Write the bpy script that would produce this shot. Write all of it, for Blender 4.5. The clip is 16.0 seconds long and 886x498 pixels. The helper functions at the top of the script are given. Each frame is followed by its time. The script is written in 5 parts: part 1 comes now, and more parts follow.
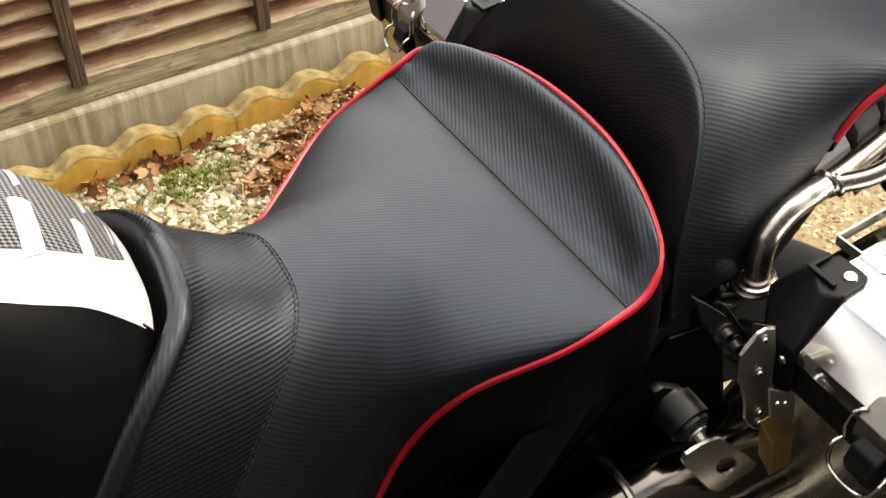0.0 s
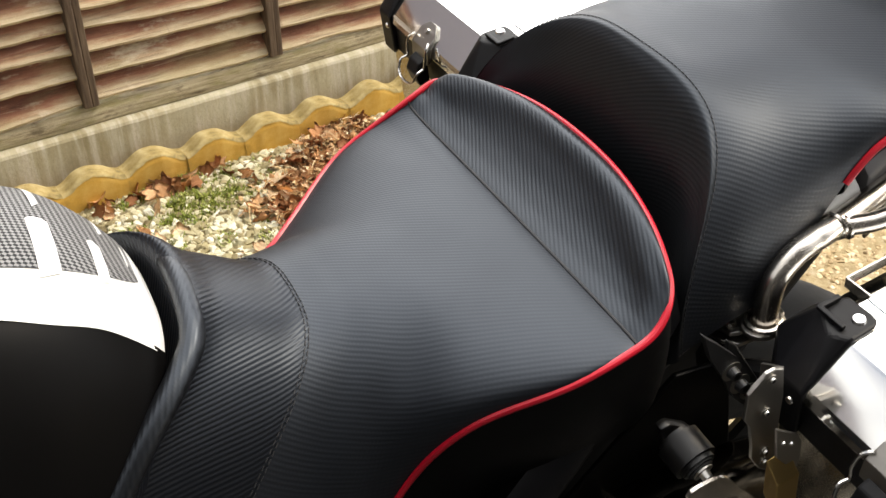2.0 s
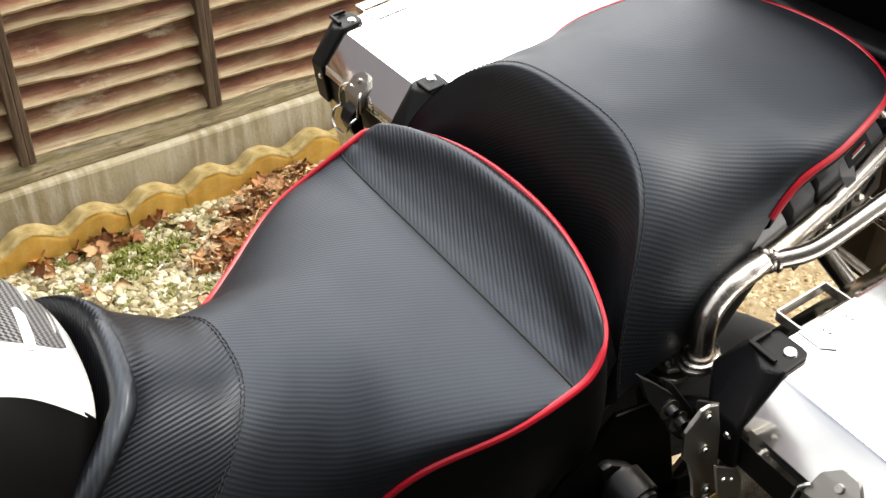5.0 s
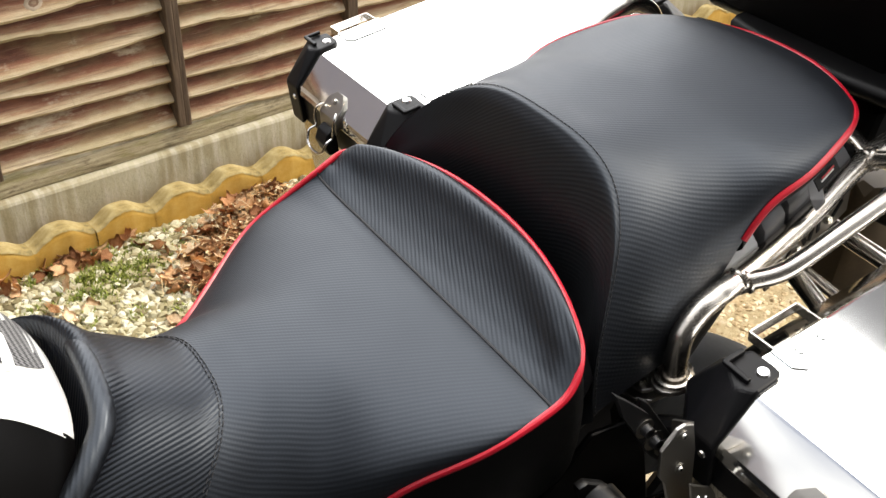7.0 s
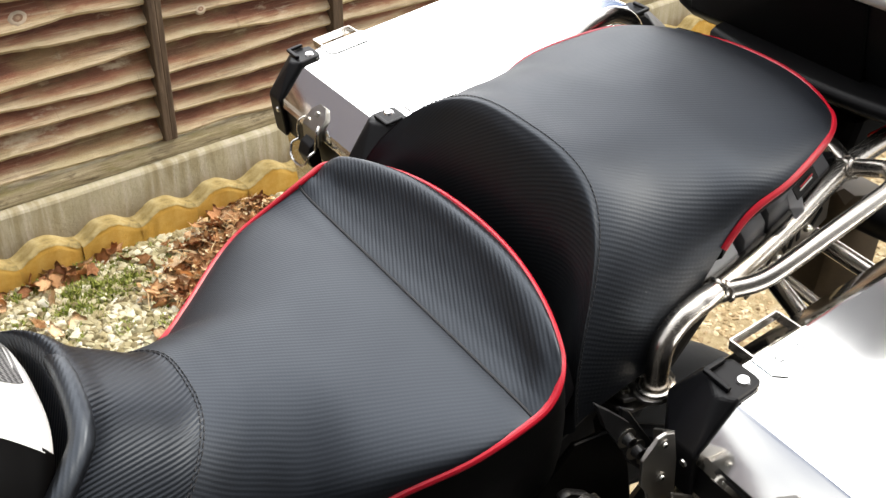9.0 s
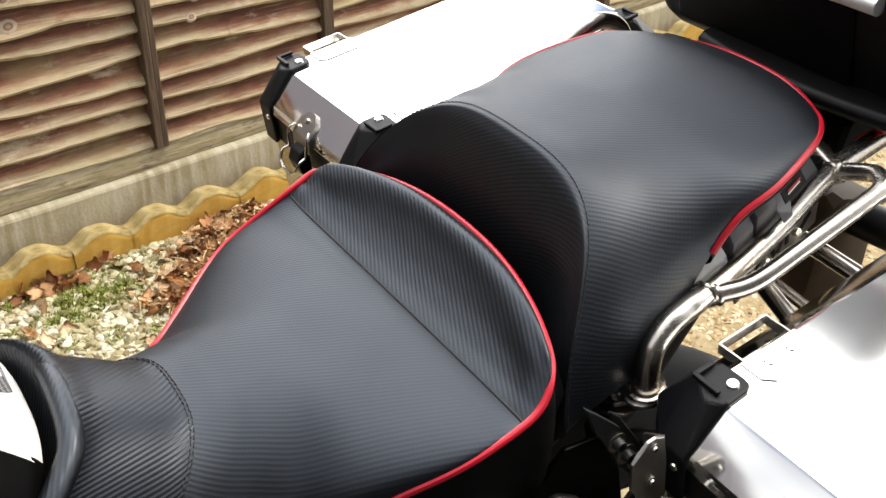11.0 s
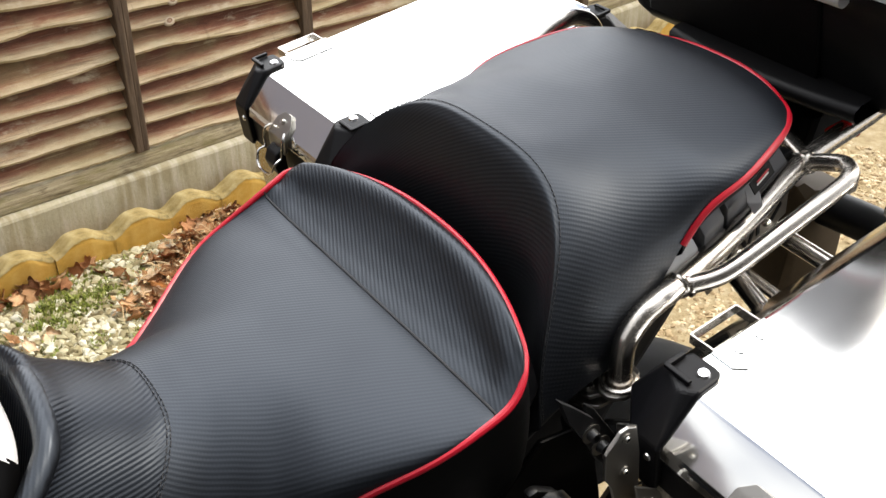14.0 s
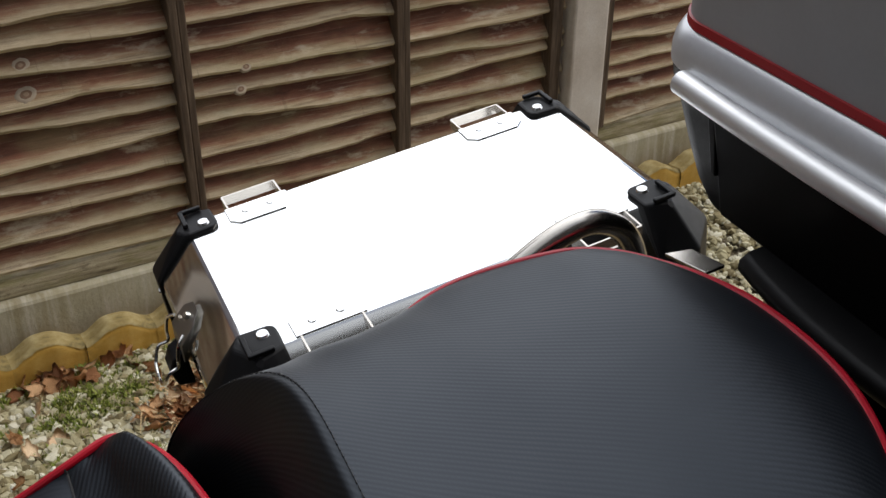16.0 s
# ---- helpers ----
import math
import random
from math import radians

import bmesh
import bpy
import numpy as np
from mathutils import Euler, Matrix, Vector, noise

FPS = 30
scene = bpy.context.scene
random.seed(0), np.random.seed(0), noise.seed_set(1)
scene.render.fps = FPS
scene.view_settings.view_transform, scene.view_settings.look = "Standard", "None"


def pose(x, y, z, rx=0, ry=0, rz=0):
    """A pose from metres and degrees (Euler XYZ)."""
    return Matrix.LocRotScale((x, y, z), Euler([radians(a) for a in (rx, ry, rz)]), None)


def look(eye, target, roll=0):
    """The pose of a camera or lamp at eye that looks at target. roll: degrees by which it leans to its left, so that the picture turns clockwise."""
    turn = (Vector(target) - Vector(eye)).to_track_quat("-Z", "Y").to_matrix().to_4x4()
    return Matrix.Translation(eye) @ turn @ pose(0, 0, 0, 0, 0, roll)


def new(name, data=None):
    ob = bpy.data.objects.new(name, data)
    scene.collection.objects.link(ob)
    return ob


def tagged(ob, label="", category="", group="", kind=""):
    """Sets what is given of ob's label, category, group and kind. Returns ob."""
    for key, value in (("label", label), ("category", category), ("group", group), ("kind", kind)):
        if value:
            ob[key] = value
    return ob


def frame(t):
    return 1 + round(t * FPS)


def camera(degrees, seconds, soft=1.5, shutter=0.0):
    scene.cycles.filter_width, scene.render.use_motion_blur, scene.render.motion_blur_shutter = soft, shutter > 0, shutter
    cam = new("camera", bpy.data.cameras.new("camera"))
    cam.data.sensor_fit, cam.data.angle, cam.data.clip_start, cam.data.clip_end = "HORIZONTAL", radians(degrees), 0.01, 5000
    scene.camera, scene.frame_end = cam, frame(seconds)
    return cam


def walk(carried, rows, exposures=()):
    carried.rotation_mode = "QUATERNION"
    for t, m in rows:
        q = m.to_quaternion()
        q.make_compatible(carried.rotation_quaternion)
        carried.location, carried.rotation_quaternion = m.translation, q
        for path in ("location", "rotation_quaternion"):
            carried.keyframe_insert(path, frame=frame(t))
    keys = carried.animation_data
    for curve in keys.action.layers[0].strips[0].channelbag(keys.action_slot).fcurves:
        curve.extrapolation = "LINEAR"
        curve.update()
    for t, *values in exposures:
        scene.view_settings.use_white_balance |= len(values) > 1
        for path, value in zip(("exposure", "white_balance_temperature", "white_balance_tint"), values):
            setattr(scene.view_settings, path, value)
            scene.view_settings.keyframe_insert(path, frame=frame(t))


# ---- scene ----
cam = camera(45.48, 16.0)
# seconds, eye, turn in degrees
ROWS = [
    (0.0, -0.0040, 0.0067, 1.3370, 52.49, 0.95, -36.13),
    (0.5, -0.0104, 0.0108, 1.3411, 52.96, 0.52, -35.00),
    (1.0, -0.0096, 0.0139, 1.3413, 52.99, 0.15, -34.77),
    (1.5, -0.0091, 0.0139, 1.3406, 53.30, -0.40, -34.87),
    (2.0, -0.0121, 0.0088, 1.3415, 54.05, -0.30, -35.12),
    (2.5, -0.0092, 0.0040, 1.3411, 53.94, -0.16, -34.95),
    (3.0, 0.0002, 0.0028, 1.3413, 54.31, -0.26, -36.61),
    (3.5, 0.0056, 0.0020, 1.3446, 54.96, 0.72, -38.06),
    (4.0, 0.0051, 0.0010, 1.3462, 55.52, 0.64, -38.13),
    (6.5, -0.0061, 0.0073, 1.3470, 57.12, -0.72, -39.67),
    (7.0, -0.0086, 0.0051, 1.3514, 57.32, -0.95, -40.03),
    (7.5, -0.0032, -0.0013, 1.3514, 57.60, -0.54, -39.94),
    (8.0, -0.0033, -0.0001, 1.3505, 57.98, -0.73, -39.98),
    (8.5, -0.0038, -0.0004, 1.3512, 57.92, -0.88, -40.40),
    (11.0, -0.0020, -0.0035, 1.3523, 58.31, -0.69, -41.24),
    (11.5, 0.0003, -0.0060, 1.3517, 58.07, -0.93, -41.51),
    (12.0, -0.0016, -0.0030, 1.3499, 58.04, -0.77, -41.87),
    (12.5, 0.0001, -0.0000, 1.3500, 58.16, -0.95, -41.95),
    (13.0, -0.0023, 0.0019, 1.3507, 58.10, -0.67, -42.05),
    (13.5, 0.0016, -0.0023, 1.3519, 58.01, -0.54, -42.31),
    (14.0, 0.0015, -0.0166, 1.3523, 58.37, -0.21, -42.36),
    (14.3, 0.0186, -0.0317, 1.3476, 59.01, 0.67, -41.52),
    (14.5, 0.0584, -0.0297, 1.3492, 59.05, 0.44, -39.36),
    (14.6, 0.0882, -0.0251, 1.3429, 59.86, 0.06, -38.48),
    (14.8, 0.1609, -0.0221, 1.3433, 60.17, 0.37, -34.98),
    (15.0, 0.2118, -0.0003, 1.3406, 59.24, -1.29, -33.60),
    (15.2, 0.2722, 0.0398, 1.3364, 59.55, -0.80, -32.99),
    (15.5, 0.3281, 0.1091, 1.3422, 61.57, 0.59, -33.70),
    (15.8, 0.3860, 0.1732, 1.3353, 61.20, 0.65, -33.46),
    (16.0, 0.4139, 0.1985, 1.3273, 59.87, -0.54, -31.45),
]
EXPOSURES = [(0.0, 1.15, 8150, 10), (1.5, 1.19, 7850, 10), (4.0, 1.23, 7650, 10), (8.5, 1.19, 7450, 10), (13.5, 1.16, 7350, 10), (14.0, 1.12, 7300, 10), (14.3, 1.10, 7250, 10), (15.0, 0.93, 7050, 10), (15.5, 0.52, 7000, 10), (16.0, -0.14, 7000, 10)]
walk(cam, [(t, pose(*p)) for t, *p in ROWS], EXPOSURES)

# ---- world, sun and exposure ----
world = bpy.data.worlds.new("world")
scene.world = world
world.use_nodes = True
SUN_ELEVATION, SUN_AZIMUTH = 52.0, 103.0
SKY_LOW, SKY_HIGH = 0.57, 2.4
wt = world.node_tree
sky = wt.nodes.new("ShaderNodeTexSky")
sky.sky_type, sky.sun_disc = "NISHITA", False
sky.sun_elevation, sky.sun_rotation = radians(SUN_ELEVATION), radians(SUN_AZIMUTH)
sky.dust_density = 0.4
dim = wt.nodes.new("ShaderNodeVectorMath")
dim.operation = "SCALE"
dim.inputs["Scale"].default_value = 0.050
wt.links.new(sky.outputs[0], dim.inputs[0])
# a bright overcast sky with thin gaps: brighter overhead and round the hidden sun
gen = wt.nodes.new("ShaderNodeTexCoord")
puff = wt.nodes.new("ShaderNodeTexNoise")
puff.inputs["Scale"].default_value, puff.inputs["Detail"].default_value = 1.3, 5.0
wt.links.new(gen.outputs["Generated"], puff.inputs["Vector"])
cover = wt.nodes.new("ShaderNodeMapRange")
cover.inputs["From Min"].default_value, cover.inputs["From Max"].default_value = 0.26, 0.40
wt.links.new(puff.outputs["Fac"], cover.inputs["Value"])
glow = wt.nodes.new("ShaderNodeVectorMath")
glow.operation = "DOT_PRODUCT"
glow.inputs[1].default_value = Vector((0.60, 0.52, 0.60)).normalized()
wt.links.new(gen.outputs["Generated"], glow.inputs[0])
level = wt.nodes.new("ShaderNodeMapRange")
level.interpolation_type = "SMOOTHSTEP"
for k, v in (("From Min", 0.12), ("From Max", 1.0), ("To Min", SKY_LOW), ("To Max", SKY_HIGH)):
    level.inputs[k].default_value = v
wt.links.new(glow.outputs["Value"], level.inputs["Value"])
tint = wt.nodes.new("ShaderNodeVectorMath")
tint.operation = "SCALE"
tint.inputs[0].default_value = (0.90, 0.97, 1.10)
wt.links.new(level.outputs[0], tint.inputs["Scale"])
gap = wt.nodes.new("ShaderNodeVectorMath")  # one blue opening in the cloud, east of the place
gap.operation = "DOT_PRODUCT"
gap.inputs[1].default_value = Vector((0.699, 0.379, 0.606)).normalized()
wt.links.new(gen.outputs["Generated"], gap.inputs[0])
ragged = wt.nodes.new("ShaderNodeMath")
ragged.operation = "MULTIPLY_ADD"
ragged.inputs[1].default_value = 0.05
wt.links.new(puff.outputs["Fac"], ragged.inputs[0])
wt.links.new(gap.outputs["Value"], ragged.inputs[2])
shut = wt.nodes.new("ShaderNodeMapRange")
for k, v in (("From Min", 0.981), ("From Max", 0.990), ("To Min", 1.0), ("To Max", 0.02)):
    shut.inputs[k].default_value = v
wt.links.new(ragged.outputs[0], shut.inputs["Value"])
both = wt.nodes.new("ShaderNodeMath")
both.operation = "MULTIPLY"
wt.links.new(cover.outputs[0], both.inputs[0])
wt.links.new(shut.outputs[0], both.inputs[1])
cloud = wt.nodes.new("ShaderNodeMix")
cloud.data_type = "RGBA"
wt.links.new(both.outputs[0], cloud.inputs[0])
deep = wt.nodes.new("ShaderNodeVectorMath")  # the deeper blue high above the haze
deep.operation = "MULTIPLY"
deep.inputs[1].default_value = (0.55, 0.80, 1.15)
wt.links.new(dim.outputs[0], deep.inputs[0])
wt.links.new(deep.outputs[0], cloud.inputs[6])
wt.links.new(tint.outputs[0], cloud.inputs[7])
wt.links.new(cloud.outputs[2], wt.nodes["Background"].inputs[0])
wt.nodes["Background"].inputs[1].default_value = 1.0
sun = new("sun", bpy.data.lights.new("sun", "SUN"))
sun.data.energy, sun.data.angle, sun.data.color = 1.2, radians(16), (1.0, 0.95, 0.88)
a, e = radians(SUN_AZIMUTH), radians(SUN_ELEVATION)
sun.matrix_world = look((math.sin(a) * math.cos(e) * 10, math.cos(a) * math.cos(e) * 10, math.sin(e) * 10), (0, 0, 0))


# ---- materials ----
class Mat:
    """A small helper to wire one node material."""

    def __init__(self, name, color=(0.5, 0.5, 0.5), rough=0.5, metal=0.0, spec=0.5):
        self.m = bpy.data.materials.new(name)
        self.m.use_nodes = True
        self.t = self.m.node_tree
        self.b = self.t.nodes["Principled BSDF"]
        self.b.inputs["Base Color"].default_value = (*color, 1)
        self.b.inputs["Roughness"].default_value = rough
        self.b.inputs["Metallic"].default_value = metal
        self.b.inputs["Specular IOR Level"].default_value = spec

    def node(self, kind, **inputs):
        n = self.t.nodes.new(kind)
        for k, v in inputs.items():
            n.inputs[k.replace("_", " ")].default_value = v
        return n

    def link(self, a, b):
        self.t.links.new(a, b)

    def coord(self, scale=(1, 1, 1), turn=(0, 0, 0), space="Object"):
        c = self.node("ShaderNodeTexCoord")
        m = self.node("ShaderNodeMapping")
        m.inputs["Scale"].default_value = scale
        m.inputs["Rotation"].default_value = [radians(v) for v in turn]
        self.link(c.outputs[space], m.inputs["Vector"])
        return m.outputs[0]

    def noise(self, vec, scale, detail=4.0, rough=0.55):
        n = self.node("ShaderNodeTexNoise", Scale=scale, Detail=detail, Roughness=rough)
        self.link(vec, n.inputs["Vector"])
        return n.outputs["Fac"]

    def ramp(self, fac, stops):
        r = self.node("ShaderNodeValToRGB")
        el = r.color_ramp.elements
        while len(el) < len(stops):
            el.new(0.5)
        for s, (p, c) in zip(el, stops):
            s.position, s.color = p, (*c, 1) if len(c) == 3 else c
        self.link(fac, r.inputs[0])
        return r.outputs[0]

    def math(self, op, a, b=0.0):
        n = self.node("ShaderNodeMath")
        n.operation = op
        for i, v in enumerate((a, b)):
            if isinstance(v, (int, float)):
                n.inputs[i].default_value = v
            else:
                self.link(v, n.inputs[i])
        return n.outputs[0]

    def mix(self, fac, a, b, mode="MIX"):
        n = self.node("ShaderNodeMix")
        n.data_type, n.blend_type = "RGBA", mode
        for i, v in ((0, fac), (6, a), (7, b)):
            if isinstance(v, (int, float)):
                n.inputs[i].default_value = v
            elif isinstance(v, tuple):
                n.inputs[i].default_value = (*v, 1)
            else:
                self.link(v, n.inputs[i])
        return n.outputs[2]

    def color(self, out):
        self.link(out, self.b.inputs["Base Color"])

    def rough(self, out):
        self.link(out, self.b.inputs["Roughness"])

    def bump(self, out, strength=0.3, distance=0.001):
        n = self.node("ShaderNodeBump", Strength=strength, Distance=distance)
        self.link(out, n.inputs["Height"])
        self.link(n.outputs[0], self.b.inputs["Normal"])


def grey(lo, hi):
    return [(0.3, (lo, lo, lo)), (0.7, (hi, hi, hi))]


def vinyl(name, angle, color=(0.0040, 0.0046, 0.0066), pitch=0.0035, rough=0.37, relief=0.17, space="UV", spec=0.60, twill=0.36):
    """Ribbed carbon-look vinyl: rows of small twill cells along one direction of the seat."""
    m = Mat(name, color, rough, spec=spec)
    m.b.inputs["Specular Tint"].default_value = (0.760, 0.864, 1.0, 1)
    v = m.coord(turn=(0, 0, angle), space=space)
    sep = m.node("ShaderNodeSeparateXYZ")
    m.link(v, sep.inputs[0])
    sag = m.math("MULTIPLY", m.noise(m.coord(), 7.0, 2.0), 0.004)  # the cloth is never drawn quite straight
    x, y = m.math("ADD", sep.outputs[0], sag), sep.outputs[1]
    row = m.math("MULTIPLY", x, 2 * math.pi / pitch)
    rib = m.math("ADD", m.math("MULTIPLY", m.math("SINE", row), 0.5), 0.5)
    cell = m.math("SINE", m.math("ADD", m.math("MULTIPLY", y, 2 * math.pi / 0.0030), m.math("MULTIPLY", row, 0.5)))
    cell = m.math("ADD", m.math("MULTIPLY", cell, 0.5), 0.5)
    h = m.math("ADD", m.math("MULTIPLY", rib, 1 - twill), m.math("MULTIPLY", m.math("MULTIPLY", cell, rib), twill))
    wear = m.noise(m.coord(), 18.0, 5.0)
    # colour follows the relief: darker in the grooves, lighter on the ribs
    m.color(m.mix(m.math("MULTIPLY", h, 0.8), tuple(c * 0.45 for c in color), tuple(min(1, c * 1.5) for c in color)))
    fine = m.noise(m.coord(), 900.0, 2.0)
    m.rough(m.math("ADD", m.math("MULTIPLY", wear, 0.14), m.math("ADD", rough - 0.07, m.math("MULTIPLY", fine, 0.06))))
    m.bump(h, relief, 0.0005)
    return m.m


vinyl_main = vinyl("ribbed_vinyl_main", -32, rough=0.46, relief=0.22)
# same vinyl with specular lowered, so the nose shows less reflected sky
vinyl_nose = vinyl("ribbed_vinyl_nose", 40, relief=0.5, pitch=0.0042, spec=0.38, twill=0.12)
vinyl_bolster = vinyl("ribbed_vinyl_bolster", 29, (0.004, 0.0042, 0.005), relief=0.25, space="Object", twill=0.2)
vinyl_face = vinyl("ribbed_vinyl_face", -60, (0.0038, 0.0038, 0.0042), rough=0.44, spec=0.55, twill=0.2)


def plain(name, color, rough, metal=0.0, spec=0.5, spread=0.12, scale=40.0, bump=0.0, rvar=0.12):
    m = Mat(name, color, rough, metal, spec)
    v = m.coord()
    n = m.noise(v, scale, 6.0)
    n2 = m.noise(v, scale * 9, 3.0)
    k = m.math("ADD", m.math("MULTIPLY", n, 0.65), m.math("MULTIPLY", n2, 0.35))
    m.color(m.mix(k, tuple(c * (1 - spread) for c in color), tuple(min(1, c * (1 + spread)) for c in color)))
    m.rough(m.math("ADD", m.math("MULTIPLY", k, rvar * 2), max(0.02, rough - rvar)))
    if bump:
        m.bump(k, bump, 0.001)
    return m.m


vinyl_smooth = plain("smooth_black_vinyl", (0.0015, 0.0015, 0.0017), 0.5, spec=0.15, scale=60, bump=0.08)
piping_red = plain("red_piping_vinyl", (0.50, 0.006, 0.022), 0.36, scale=120, bump=0.05)
thread = plain("black_thread", (0.020, 0.020, 0.022), 0.7, scale=300)
plastic_black = plain("black_moulded_plastic", (0.004, 0.004, 0.005), 0.45, spec=0.24, scale=90, bump=0.06)
trim_light = plain("light_grey_plastic", (0.58, 0.58, 0.57), 0.42, scale=90, bump=0.05)
plastic_brown = plain("matt_brown_plastic", (0.115, 0.082, 0.050), 0.62, spec=0.2, scale=25, spread=0.4, bump=0.1)
bracket_grey = plain("dark_grey_steel", (0.030, 0.030, 0.031), 0.36, 0.4, scale=120, bump=0.06)
woven_blue = plain("blue_woven_thread", (0.06, 0.22, 0.32), 0.7, scale=300)
plastic_grey = plain("dark_grey_plastic", (0.15, 0.15, 0.158), 0.5, scale=90, bump=0.05)
gloss_black = plain("satin_black_panel", (0.0028, 0.0026, 0.0026), 0.40, spec=0.08, scale=20)
frame_black = plain("black_powder_coat", (0.003, 0.003, 0.0033), 0.42, scale=150, bump=0.1)
white_paint = plain("white_gloss_paint", (0.82, 0.82, 0.80), 0.14, scale=6, spread=0.02)
bolt_steel = plain("zinc_bolt", (0.62, 0.61, 0.58), 0.28, 1.0, scale=200)
rivet_alu = plain("polished_rivet", (0.85, 0.85, 0.84), 0.22, 1.0, scale=300)
case_black = plain("textured_black_case", (0.003, 0.003, 0.0033), 0.42, spec=0.22, scale=220, bump=0.12)
rubber = plain("black_rubber", (0.018, 0.018, 0.018), 0.75, scale=120, bump=0.15)
bronze = plain("grey_anodised_fork", (0.25, 0.22, 0.18), 0.35, 0.8, scale=60)
tail_red = plain("red_tail_lens", (0.5, 0.01, 0.008), 0.15, scale=60)
silver_plastic = plain("silver_painted_plastic", (0.66, 0.67, 0.69), 0.33, 0.45, scale=30)
dark_lid = plain("satin_grey_lid", (0.36, 0.36, 0.37), 0.38, 0.25, scale=30)
stripe_red = plain("dark_red_seal", (0.36, 0.006, 0.014), 0.4, scale=80)


def metal(name, color, rough, brush=(1, 60, 60), turn=(0, 0, 0), spread=0.15, relief=0.015):
    m = Mat(name, color, rough, 1.0)
    n = m.noise(m.coord(brush, turn), 14.0, 6.0, 0.65)
    s = m.noise(m.coord(), 7.0, 5.0, 0.6)
    k = m.math("ADD", m.math("MULTIPLY", n, 0.5), m.math("MULTIPLY", s, 0.5))
    m.color(m.mix(k, tuple(c * (1 - spread) for c in color), tuple(min(1, c * (1 + spread * 0.6)) for c in color)))
    m.rough(m.math("ADD", m.math("MULTIPLY", k, 0.22), rough - 0.1))
    m.bump(n, relief, 0.0006)
    return m.m


aluminium = metal("anodised_aluminium", (0.90, 0.90, 0.88), 0.10, spread=0.05, relief=0.003)
ochre_alloy = metal("reflection_tinted_alloy", (0.62, 0.43, 0.17), 0.34)
alu_body = metal("aluminium_body", (0.50, 0.46, 0.38), 0.26)
stainless = metal("brushed_stainless", (0.60, 0.56, 0.51), 0.24, (3, 90, 90))
steel_plate = metal("steel_plate", (0.44, 0.42, 0.39), 0.34)
dark_chrome = metal("dark_polished_steel", (0.18, 0.163, 0.143), 0.10, (2, 80, 80))
satin_alu = metal("satin_trim_aluminium", (0.94, 0.94, 0.94), 0.48, (3, 60, 60), spread=0.05)
chrome = metal("bright_wire", (0.80, 0.78, 0.74), 0.14)

# carbon-look decal: fine diagonal weave
m = Mat("carbon_weave_decal", (0.1, 0.1, 0.1), 0.5, spec=0.12)
ck = m.node("ShaderNodeTexChecker", Scale=430.0)
ck.inputs["Color1"].default_value, ck.inputs["Color2"].default_value = (0.20, 0.20, 0.20, 1), (0.02, 0.02, 0.022, 1)
m.link(m.coord((1, 1, 0.0), (0, 0, 40)), ck.inputs["Vector"])
m.color(ck.outputs[0])
carbon_decal = m.m

# weathered waney-edge board: pale towards lower lip, red-brown plus painted shade in the lap
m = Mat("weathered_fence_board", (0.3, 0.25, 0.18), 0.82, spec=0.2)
info = m.node("ShaderNodeObjectInfo")
shift = m.node("ShaderNodeVectorMath")
shift.operation = "ADD"
m.link(m.coord(), shift.inputs[0])
m.link(m.math("MULTIPLY", info.outputs["Random"], 37.0), shift.inputs[1])


def stretched(scale, size, detail=5.0, rough=0.6):
    st = m.node("ShaderNodeMapping")
    st.inputs["Scale"].default_value = scale
    m.link(shift.outputs[0], st.inputs["Vector"])
    return m.noise(st.outputs[0], size, detail, rough)


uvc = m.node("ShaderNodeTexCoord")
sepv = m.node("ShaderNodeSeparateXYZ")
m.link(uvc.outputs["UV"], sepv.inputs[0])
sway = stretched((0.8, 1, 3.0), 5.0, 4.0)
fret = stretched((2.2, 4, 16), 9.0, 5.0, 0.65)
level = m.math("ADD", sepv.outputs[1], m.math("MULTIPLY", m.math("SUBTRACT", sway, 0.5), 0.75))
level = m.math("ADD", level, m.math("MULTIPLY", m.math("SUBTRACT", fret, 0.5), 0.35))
# dark end of the ramp paints the upper board's shade into the lap
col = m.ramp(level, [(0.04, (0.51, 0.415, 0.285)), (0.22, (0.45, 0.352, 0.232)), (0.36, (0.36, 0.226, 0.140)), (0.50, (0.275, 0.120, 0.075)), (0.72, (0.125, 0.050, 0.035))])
grain = stretched((1.0, 10, 34), 5.0, 8.0, 0.68)
col = m.mix(m.ramp(grain, [(0.34, (0.55, 0.55, 0.55)), (0.48, (0, 0, 0))]), col, (0.115, 0.068, 0.045))
col = m.mix(m.ramp(grain, [(0.56, (0, 0, 0)), (0.70, (0.4, 0.4, 0.4))]), col, (0.60, 0.51, 0.37))
scar = stretched((0.5, 1.0, 1.5), 17.0, 6.0, 0.66)
col = m.mix(m.ramp(scar, [(0.57, (0, 0, 0)), (0.68, (0.7, 0.7, 0.7))]), col, (0.62, 0.53, 0.40))
col = m.mix(m.ramp(scar, [(0.29, (0.6, 0.6, 0.6)), (0.38, (0, 0, 0))]), col, (0.22, 0.085, 0.050))
algae = stretched((0.7, 1, 1.4), 7.0, 4.0)
col = m.mix(m.ramp(algae, [(0.50, (0, 0, 0)), (0.66, (0.35, 0.35, 0.35))]), col, (0.30, 0.28, 0.14))
crack = stretched((26, 1, 1.3), 3.0, 2.0, 0.4)
col = m.mix(m.ramp(crack, [(0.715, (0, 0, 0)), (0.73, (0.22, 0.22, 0.22))]), col, (0.10, 0.06, 0.04))
fine = m.noise(shift.outputs[0], 90.0, 4.0)
col = m.mix(m.math("MULTIPLY", fine, 0.18), col, (0.12, 0.08, 0.055))
tone = m.math("ADD", m.math("MULTIPLY", info.outputs["Random"], 0.30), 0.90)  # boards differ a little
